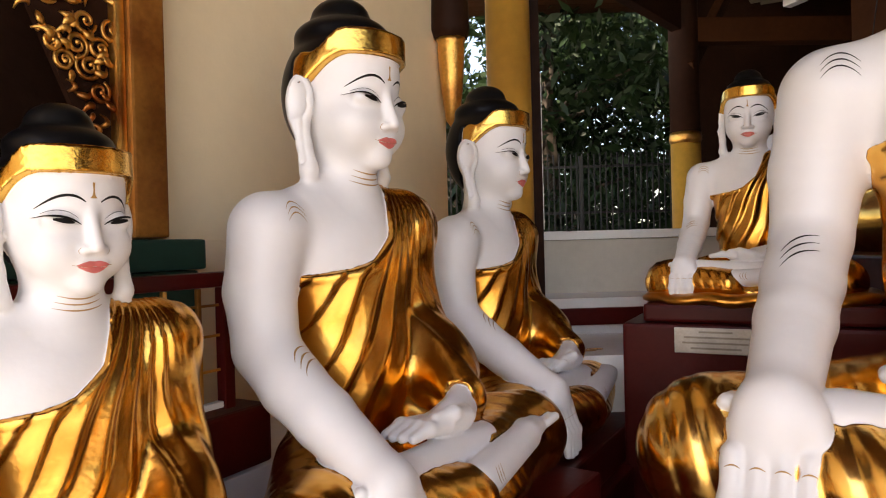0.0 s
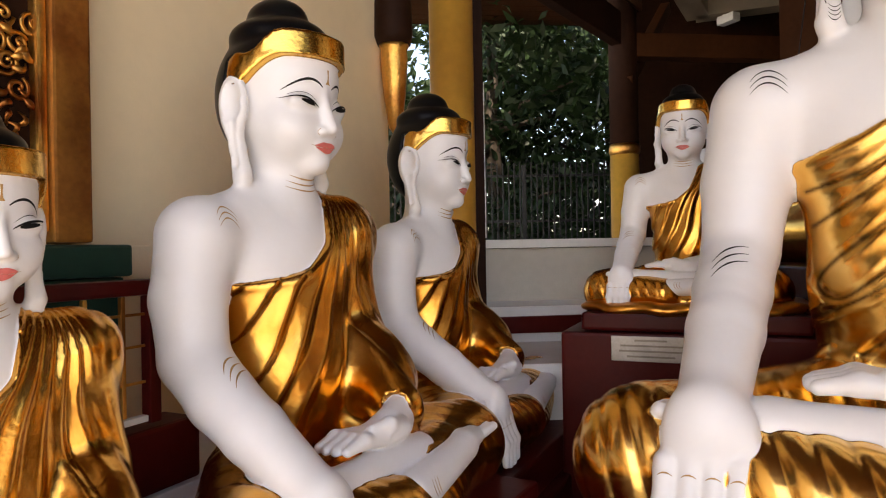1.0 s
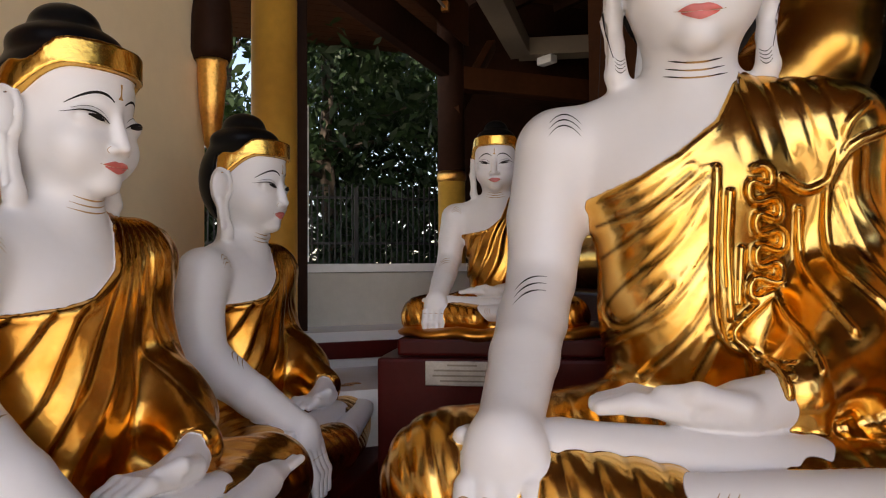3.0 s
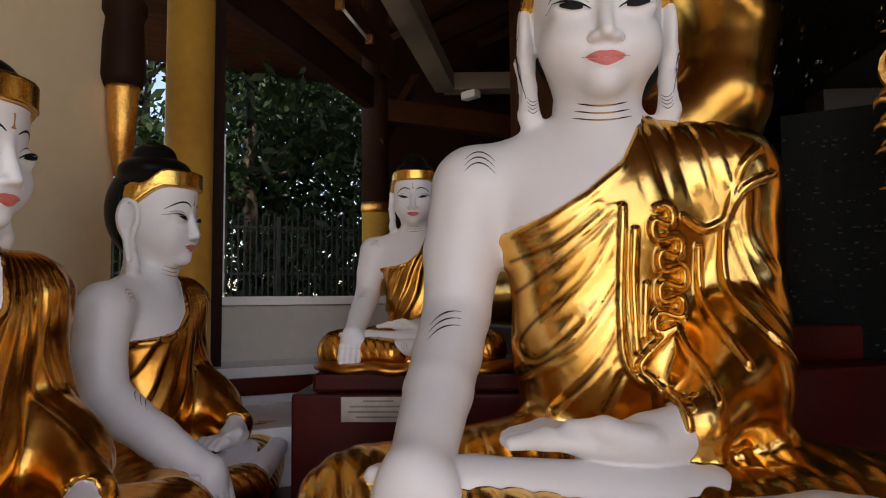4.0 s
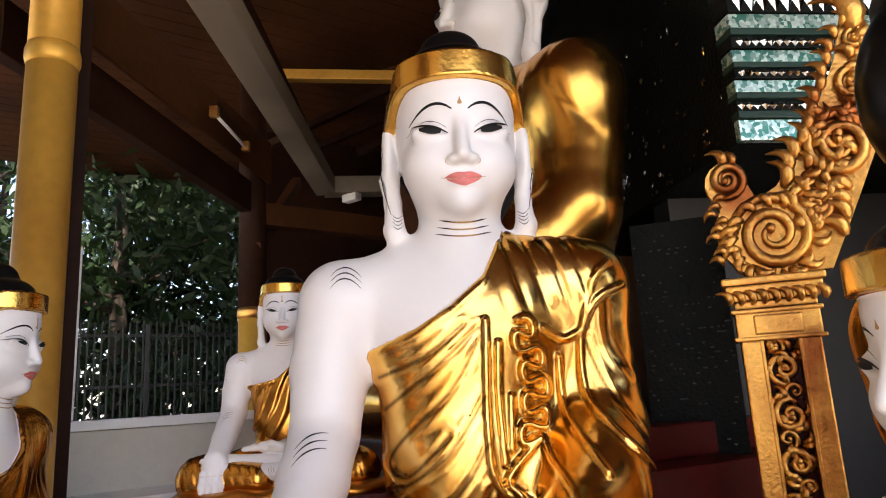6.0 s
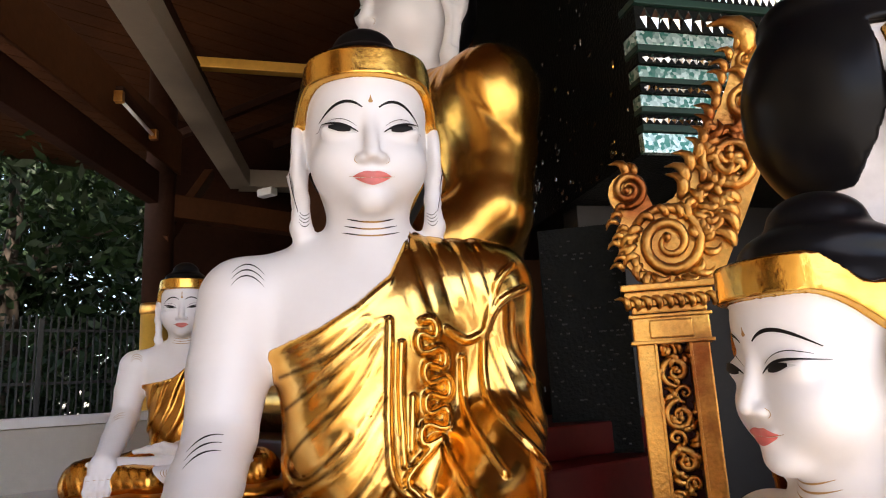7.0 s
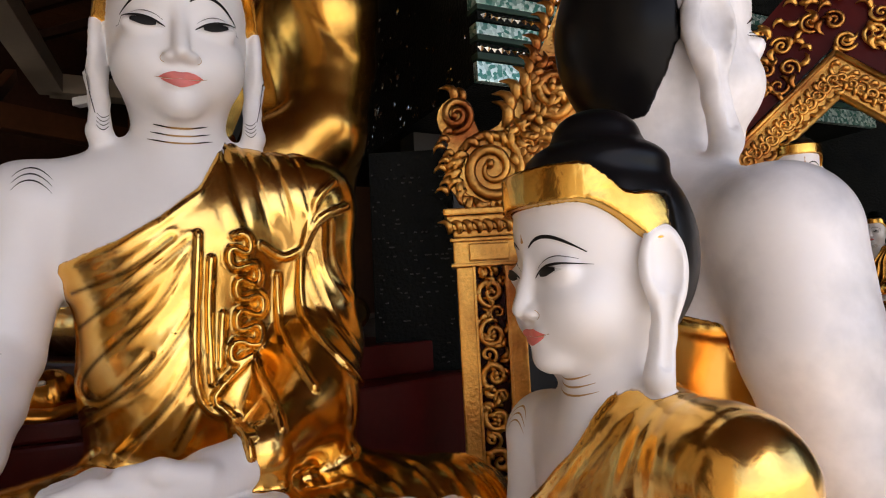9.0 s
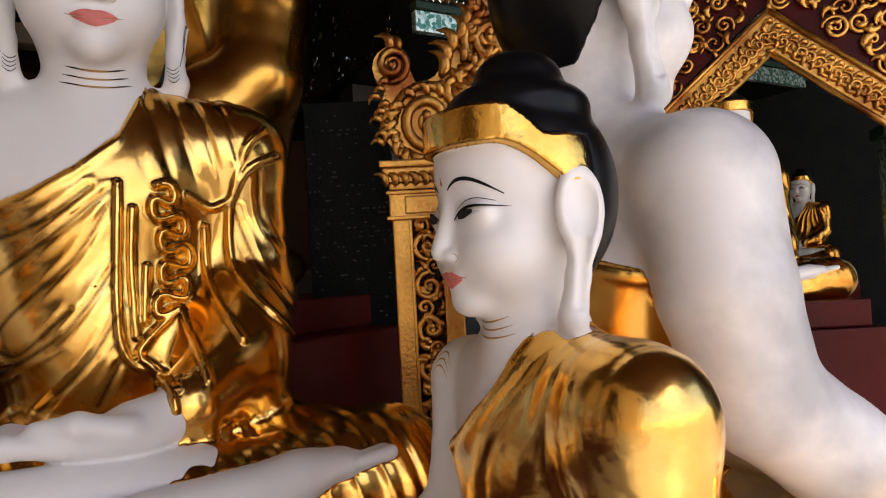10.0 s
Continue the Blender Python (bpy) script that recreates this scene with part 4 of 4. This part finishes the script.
spiral(bm, 0.49, 2.26, 0.075, 1.8, 0.4, -1, -0.03, 0.018)
spiral(bm, 0.28, 1.80, 0.07, 1.6, 2.4, -1, -0.03, 0.017)
spiral(bm, 0.52, 2.42, 0.045, 1.5, 0.4, 1, -0.03, 0.013)
for k in range(9):
    leaflet(bm, -0.075 + 0.02 * (k % 3), 1.62 + 0.032 * k, 1.8 + 0.1 * k, 0.055, -0.03)
for k in range(14):
    t = k / 13
    leaflet(bm, 0.18 + 0.32 * t, 1.89 + 0.64 * t, 1.1 + rnd.uniform(-0.5, 0.3), 0.10 * (1.15 - 0.5 * t), -0.028)
    leaflet(bm, 0.37 + 0.20 * t, 1.68 + 0.74 * t, 2.2 + rnd.uniform(-0.7, 0.7), 0.10 * (1.15 - 0.55 * t), -0.028)
for k in range(26):
    a = rnd.uniform(0, 6.28)
    leaflet(bm, 0.12 + 0.13 * math.cos(a), 1.70 + 0.12 * math.sin(a), a + rnd.uniform(-1, 1), 0.075, -0.03)
for k in range(40):
    t = rnd.random()
    leaflet(bm, 0.25 + 0.28 * t + rnd.uniform(-0.08, 0.08), 1.80 + 0.6 * t + rnd.uniform(-0.06, 0.06), rnd.uniform(0, 6.28), 0.08, -0.03)
leaflet(bm, 0.515, 2.45, 1.2, 0.20, -0.03)
leaflet(bm, 0.60, 2.16, -1.4, 0.26, -0.02)
bmesh.ops.transform(bm, matrix=WING, verts=bm.verts)
bmesh.ops.recalc_face_normals(bm, faces=bm.faces)
pieces(bm, GOLD_CARVED, pil)
bm = bmesh.new()
leaflet(bm, -0.03, 2.00, 1.2, 0.09, -0.02)
leaflet(bm, 0.0, 2.0, 0.9, 0.07, -0.02)
bmesh.ops.transform(bm, matrix=WING, verts=bm.verts)
bmesh.ops.recalc_face_normals(bm, faces=bm.faces)
pieces(bm, GOLD_CARVED, pil)


# carved gable further inside; x along its front from the apex, z from the apex down
def gable(m):
    ob = thing("shrine_gable", m, "gilded carved gable with lattice borders over a dark niche", "gable")
    rnd = random.Random(11)
    for s in (-1, 1):
        run = 1.0
        bm = bmesh.new()
        board(bm, [(0, 0), (s * run, -0.86), (s * run, -0.64), (0, 0.24)][::s], 0, 0.05)
        part("border", bm, GOLD_CARVED, ob)
        bm = bmesh.new()
        for k in range(26):
            t = (k + 0.5) / 26
            x, z = s * run * t, -0.86 * t
            spiral(bm, x, z + 0.10, 0.042, 1.4, k, 1 if k % 2 else -1, -0.008, 0.010)
            leaflet(bm, x, z + 0.04, 0.8 * s, 0.05, -0.008)
            leaflet(bm, x, z + 0.17, 2.2 * s, 0.05, -0.008)
        part("lattice", bm, GOLD_CARVED, ob)
        bm = bmesh.new()
        tube(bm, [(0, -0.012, 0.0), (s * run, -0.012, -0.86)], 0.016, 8)
        tube(bm, [(0, -0.012, 0.225), (s * run, -0.012, -0.64)], 0.014, 8)
        part("moulding", bm, GOLD_CARVED, ob)
        bm = bmesh.new()
        board(bm, [(0, 0.26), (s * run, -0.62), (s * run, -0.05), (s * 0.62, 0.10), (s * 0.40, 0.36), (0, 0.75)][::s], 0.01, 0.05)
        part("crest_board", bm, RED, ob)
        bm = bmesh.new()
        scroll_field(bm, lambda x, z: s * x > 0 and z > 0.30 - 0.88 * s * x and z < 0.62 - 0.62 * s * x, min(0, s * run), -0.6, max(0, s * run), 0.7, 0.115, rnd, -0.005)
        bmesh.ops.recalc_face_normals(bm, faces=bm.faces)
        pieces(bm, GOLD_CARVED, ob)
    return ob


gable(pose(4.15, 0.18, 2.52, 0, 0, -76))
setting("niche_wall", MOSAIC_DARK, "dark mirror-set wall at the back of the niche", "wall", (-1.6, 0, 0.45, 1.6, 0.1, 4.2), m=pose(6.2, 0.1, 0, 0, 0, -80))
post = thing("mosaic_post", pose(4.72, -0.32, 0.45, 0, 0, -76), "square post covered with grey-green mirror mosaic", "post")
simple("shaft", MOSAIC, (0, 0, 0, 0.2, 0.2, 1.65), parent=post)
simple("cap", GREEN_PAINT, (-0.03, -0.03, 1.652, 0.23, 0.23, 1.72), parent=post)

# mirror mosaic lintel: front turned to the statues, underside running away
LIN = pose(2.86, 1.50, 0, 0, 0, -28)
lin = thing("mosaic_lintel", LIN, "heavy lintel faced with bands of green and silver mirror mosaic", "lintel")
# Side and soffit near black, with their shade put into the colour.
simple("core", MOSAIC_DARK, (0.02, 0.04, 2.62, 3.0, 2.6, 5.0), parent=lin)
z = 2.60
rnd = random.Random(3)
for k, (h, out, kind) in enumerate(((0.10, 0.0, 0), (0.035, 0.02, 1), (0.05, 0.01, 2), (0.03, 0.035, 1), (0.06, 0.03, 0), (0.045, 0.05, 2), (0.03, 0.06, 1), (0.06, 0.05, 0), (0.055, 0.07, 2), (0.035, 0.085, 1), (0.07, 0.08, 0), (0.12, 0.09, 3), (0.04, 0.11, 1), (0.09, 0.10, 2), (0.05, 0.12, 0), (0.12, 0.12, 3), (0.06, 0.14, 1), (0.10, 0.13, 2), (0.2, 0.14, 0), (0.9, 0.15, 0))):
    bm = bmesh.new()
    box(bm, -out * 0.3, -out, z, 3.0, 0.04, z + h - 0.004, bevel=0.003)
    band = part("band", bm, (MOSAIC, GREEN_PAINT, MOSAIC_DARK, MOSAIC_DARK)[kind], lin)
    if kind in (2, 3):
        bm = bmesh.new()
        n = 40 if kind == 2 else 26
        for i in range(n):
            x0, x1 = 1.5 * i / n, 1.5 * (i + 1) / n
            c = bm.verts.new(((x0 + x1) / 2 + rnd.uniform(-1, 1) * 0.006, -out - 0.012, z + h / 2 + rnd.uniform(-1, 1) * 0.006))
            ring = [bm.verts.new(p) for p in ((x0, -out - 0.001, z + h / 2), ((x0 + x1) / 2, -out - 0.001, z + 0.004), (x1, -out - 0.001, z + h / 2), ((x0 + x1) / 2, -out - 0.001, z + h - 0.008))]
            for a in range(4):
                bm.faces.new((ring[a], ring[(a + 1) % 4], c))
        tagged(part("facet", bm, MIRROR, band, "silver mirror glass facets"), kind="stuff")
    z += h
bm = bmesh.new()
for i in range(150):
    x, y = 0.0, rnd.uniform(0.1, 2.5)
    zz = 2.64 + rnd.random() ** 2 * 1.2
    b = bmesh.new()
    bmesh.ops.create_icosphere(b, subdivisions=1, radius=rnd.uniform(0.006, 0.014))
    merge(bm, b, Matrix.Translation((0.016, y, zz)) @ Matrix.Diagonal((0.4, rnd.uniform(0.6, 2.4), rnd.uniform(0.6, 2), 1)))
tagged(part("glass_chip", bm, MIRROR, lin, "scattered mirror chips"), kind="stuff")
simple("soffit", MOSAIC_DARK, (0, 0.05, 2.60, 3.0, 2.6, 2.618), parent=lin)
setting("wall_grey", GREY_SHADED, "grey plaster wall under the lintel, shade put into its colour", "wall", (0.06, 0.9, 0.45, 3.0, 1.1, 2.598), m=LIN)
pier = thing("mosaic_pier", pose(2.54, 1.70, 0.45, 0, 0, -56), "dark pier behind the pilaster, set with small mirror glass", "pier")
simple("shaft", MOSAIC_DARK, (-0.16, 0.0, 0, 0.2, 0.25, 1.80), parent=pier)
bm = bmesh.new()
rnd = random.Random(9)
for i in range(170):
    w = rnd.uniform(0.003, 0.008)
    box(bm, -w, -0.002, -0.003, w, 0.002, 0.003, m=Matrix.Translation((rnd.uniform(-0.15, 0.19), -0.001, 0.6 + 0.02 * rnd.randrange(58))) @ Matrix.Rotation(rnd.uniform(-0.5, 0.5), 4, "X") @ Matrix.Rotation(rnd.uniform(-0.5, 0.5), 4, "Z"))
tagged(part("glass_chip", bm, IRON, pier, "small dull mirror chips"), kind="stuff")
# ---------------------------------------------------------------- left: gilded picture frame, railing, green plinth
fr = thing("shrine_niche", WALL, "tall gilded niche with hanging carved fringe round a dark niche", "niche")
simple("stile", ORANGE_GILT, (-1.675, -0.075, 1.535, -1.575, 0.05, 4.2), bevel=0.008, parent=fr)
simple("inner_moulding", GOLD_CARVED, (-1.702, -0.06, 1.56, -1.677, 0.03, 4.2), bevel=0.008, parent=fr)
simple("stile", GOLD_CARVED, (-2.75, -0.075, 1.535, -2.65, 0.05, 4.2), bevel=0.008, parent=fr)
simple("lintel", GOLD_CARVED, (-2.65, -0.075, 4.05, -1.704, 0.05, 4.2), bevel=0.008, parent=fr)
simple("niche_back", DARK_WOOD, (-2.75, 0.2, 0.97, -1.58, 0.24, 4.2), parent=fr)
bm = bmesh.new()
rnd = random.Random(21)
scroll_field(bm, lambda x, z: -1.705 - 0.02 - 0.30 * sorted((0, (z - 1.62) / 0.9, 1))[1] ** 0.8 < x < -1.695, -2.07, 1.62, -1.69, 3.6, 0.062, rnd, -0.035)
part("fringe_carving", bm, GOLD_CARVED, fr, "gilded carved leaf fringe")
# Dark sheet behind the fringe, standing in for shade in its gaps.
bm = bmesh.new()
board(bm, [(-1.702, 1.63), (-1.702, 3.7), (-1.99, 3.7), (-1.99, 2.6), (-1.89, 2.05)], -0.03, -0.015)
part("fringe_gap_shade", bm, DARK_WOOD, fr)
gp = thing("green_plinth", WALL, "dark green painted plinth under the gilded frame", "plinth")
simple("block", GREEN_PAINT, (-2.78, -0.13, 0.975, -1.535, 0.19, 1.45), bevel=0.006, parent=gp)
simple("cap", GREEN_PAINT, (-2.79, -0.15, 1.452, -1.525, 0.19, 1.53), bevel=0.008, parent=gp)

rail = thing("railing", WALL, "dark red metal railing on a red base", "railing")
simple("top_rail", RED, (-2.6, -0.335, 1.415, -1.60, -0.295, 1.45), bevel=0.008, parent=rail)
simple("post", RED, (-1.635, -0.33, 1.13, -1.605, -0.30, 1.414), bevel=0.004, parent=rail)
simple("post", RED, (-2.6, -0.33, 1.13, -2.57, -0.30, 1.414), bevel=0.004, parent=rail)
simple("base", RED, (-2.6, -0.338, 0.975, -1.50, -0.22, 1.12), bevel=0.01, parent=rail)
simple("lower_rail", WHITE_PAINT, (-2.57, -0.325, 1.135, -1.637, -0.305, 1.15), bevel=0.003, parent=rail)
for i in range(10):
    simple("bar", GOLD_CARVED, (-1.70 - 0.09 * i, -0.321, 1.152, -1.69 - 0.09 * i, -0.309, 1.414), bevel=0.002, parent=rail)
for z in (1.22, 1.30, 1.37):
    simple("wire", GOLD_CARVED, (-2.57, -0.317, z, -1.637, -0.312, z + 0.006), bevel=0, parent=rail)

# carved bracket at the wall's end beside the column
br = thing("wall_bracket", pose(0.06, 3.07, 0, 0, 0, 8), "carved bracket, dark lacquer above and gilded below", "bracket")
bm = bmesh.new()
lathe(bm, [(0.001, 2.02), (0.03, 2.06), (0.05, 2.20), (0.062, 2.36), (0.06, 2.41), (0.07, 2.43)], 10)
part("drop", bm, GOLD_CARVED, br, "gilded tapering drop")
bm = bmesh.new()
lathe(bm, [(0.075, 2.43), (0.088, 2.47), (0.085, 2.62), (0.075, 2.72), (0.09, 2.75), (0.09, 2.79), (0.07, 2.82), (0.08, 3.2), (0.07, 3.5), (0.09, 3.55), (0.08, 5)], 10)
part("body", bm, DARK_WOOD, br)
bm = bmesh.new()
for k in range(5):
    leaflet(bm, 0.02, 2.78 + 0.12 * k, 1.3, 0.10, -0.075)
part("leaf_carving", bm, GOLD_CARVED, br)

# ceiling fittings
lamp = thing("tube_lamp", look((1.43, 4.56, 3.63), (1.81, 5.08, 3.63)), "unlit fluorescent tube lamp below the eave", "lamp")
bm = bmesh.new()
tube(bm, [(0, 0, 0), (0, 0, -0.64)], 0.013, 10)
part("tube", bm, WHITE_PAINT, lamp)
simple("holder", GOLD_CARVED, (-0.03, -0.03, -0.70, 0.03, 0.05, -0.645), bevel=0.006, parent=lamp)
simple("holder", GOLD_CARVED, (-0.03, -0.03, 0.002, 0.03, 0.05, 0.05), bevel=0.006, parent=lamp)
simple("batten", DARK_WOOD, (-0.025, 0.052, -0.68, 0.025, 0.09, 0.03), bevel=0.003, parent=lamp)
cc = thing("security_camera", pose(3.98, 7.55, 4.12, 0, 0, 20), "small white security camera under the roof beam", "camera")
simple("housing", WHITE_PAINT, (-0.06, -0.16, -0.05, 0.06, 0.08, 0.05), bevel=0.015, parent=cc)
simple("bracket", WHITE_PAINT, (-0.015, 0.0, 0.052, 0.015, 0.03, 0.12), bevel=0.003, parent=cc)

# ---------------------------------------------------------------- outside: fence, lamp pole, trees
fence = thing("iron_fence", pose(-2.5, 9.0, 0, 0, 0, -3), "dark iron railing fence with thin upright bars", "fence")
bm = bmesh.new()
box(bm, -0.009, -0.009, 0.5, 0.009, 0.009, 2.62)
barmesh = None
for i in range(150):
    if barmesh is None:
        ob = part("bar", bm, IRON, fence)
        barmesh = ob.data
    else:
        ob = new("bar", barmesh)
        ob.parent = fence
    ob.location = (0.075 * i, 0, 0.03 * ((i * 7) % 5) / 5)
for z in (1.3, 1.85, 2.45):
    simple("cross_rail", IRON, (0, 0.008, z, 11.2, 0.03, z + 0.03), bevel=0, parent=fence)
for i in range(6):
    simple("post", IRON, (0.3 + 2.0 * i, -0.02, 0.0, 0.35 + 2.0 * i, 0.03, 2.6), bevel=0.004, parent=fence)
setting("garden_wall", PARAPET, "low plaster wall carrying the fence", "wall", (-2.5, 8.93, 0, 9, 9.12, 0.5))


def tree(x, y, h, spread, seed, label, leaves=6500):
    rnd = random.Random(seed)
    ob = thing("tree", pose(x, y, 0), label, "tree", "garden trees")
    bm = bmesh.new()
    tube(bm, [(0, 0, 0), (0.1, 0.05, h * 0.25), (0.0, 0.1, h * 0.5), (0.15, 0, h * 0.8)], [0.22, 0.17, 0.12, 0.04], 10)
    tips = []
    for k in range(16):
        a, z0 = rnd.uniform(0, 6.28), h * rnd.uniform(0.12, 0.75)
        r = spread * rnd.uniform(0.5, 1.0)
        end = Vector((r * math.cos(a), r * math.sin(a), z0 + rnd.uniform(0.2, 1.6)))
        mid = Vector((0.4 * end.x, 0.4 * end.y, z0 + 0.3))
        tube(bm, [(0, 0.05, z0), mid, end], [0.06, 0.045, 0.015], 6)
        tips += [mid.lerp(end, t) for t in (0.3, 0.65, 1.0)]
    part("trunk", bm, BARK, ob)
    g = np.random.RandomState(seed)
    c = np.array(tips)[g.randint(0, len(tips), leaves)] + g.normal(0, 0.50, (leaves, 3)) * (1, 1, 0.8)
    a = g.normal(0, 1, (leaves, 3))
    a /= np.linalg.norm(a, axis=1, keepdims=True)
    b = np.cross(a, g.normal(0, 1, (leaves, 3)))
    b /= np.linalg.norm(b, axis=1, keepdims=True)
    s = g.uniform(0.09, 0.19, (leaves, 1))
    n = np.cross(a, b)
    v = np.stack([c - a * s, c - a * s * 0.1 + b * s * 0.36 + n * s * 0.08, c + a * s, c - a * s * 0.1 - b * s * 0.36 + n * s * 0.08], 1).reshape(-1, 3)
    f = np.arange(leaves * 4).reshape(-1, 4)
    me = bpy.data.meshes.new("crown")
    me.from_pydata(v, [], np.concatenate([f[:, [0, 1, 3]], f[:, [1, 2, 3]]]))
    me.materials.append(LEAF)
    cr = new("crown", me)
    cr.parent = ob
    tagged(cr, kind="stuff")
    return ob


for k, (x, y, h, sp) in enumerate(((2.0, 12.5, 8, 2.6), (4.6, 13.4, 9, 2.8), (0.2, 14.0, 8, 2.6), (3.2, 16.0, 10, 3.2), (6.6, 15.0, 9, 3.0))):
    tree(x, y, h, sp, k + 1, "leafy dark green garden tree")
bm = bmesh.new()
g = np.random.RandomState(5)
n = 14000
c = np.stack([g.uniform(-6, 14, n), g.uniform(10.2, 12.5, n), g.gamma(2.0, 0.45, n)], 1)
a = g.normal(0, 1, (n, 3)); a /= np.linalg.norm(a, axis=1, keepdims=True)
b = np.cross(a, g.normal(0, 1, (n, 3))); b /= np.linalg.norm(b, axis=1, keepdims=True)
s = g.uniform(0.08, 0.16, (n, 1))
bm.free()
me = bpy.data.meshes.new("shrubbery")
me.from_pydata(np.stack([c - a * s, c + b * s * 0.4, c + a * s, c - b * s * 0.4], 1).reshape(-1, 3), [], np.arange(4 * n).reshape(-1, 4))
me.materials.append(LEAF)
tagged(new("shrubbery", me), "dark green shrubs behind the fence", "shrubs", kind="stuff")
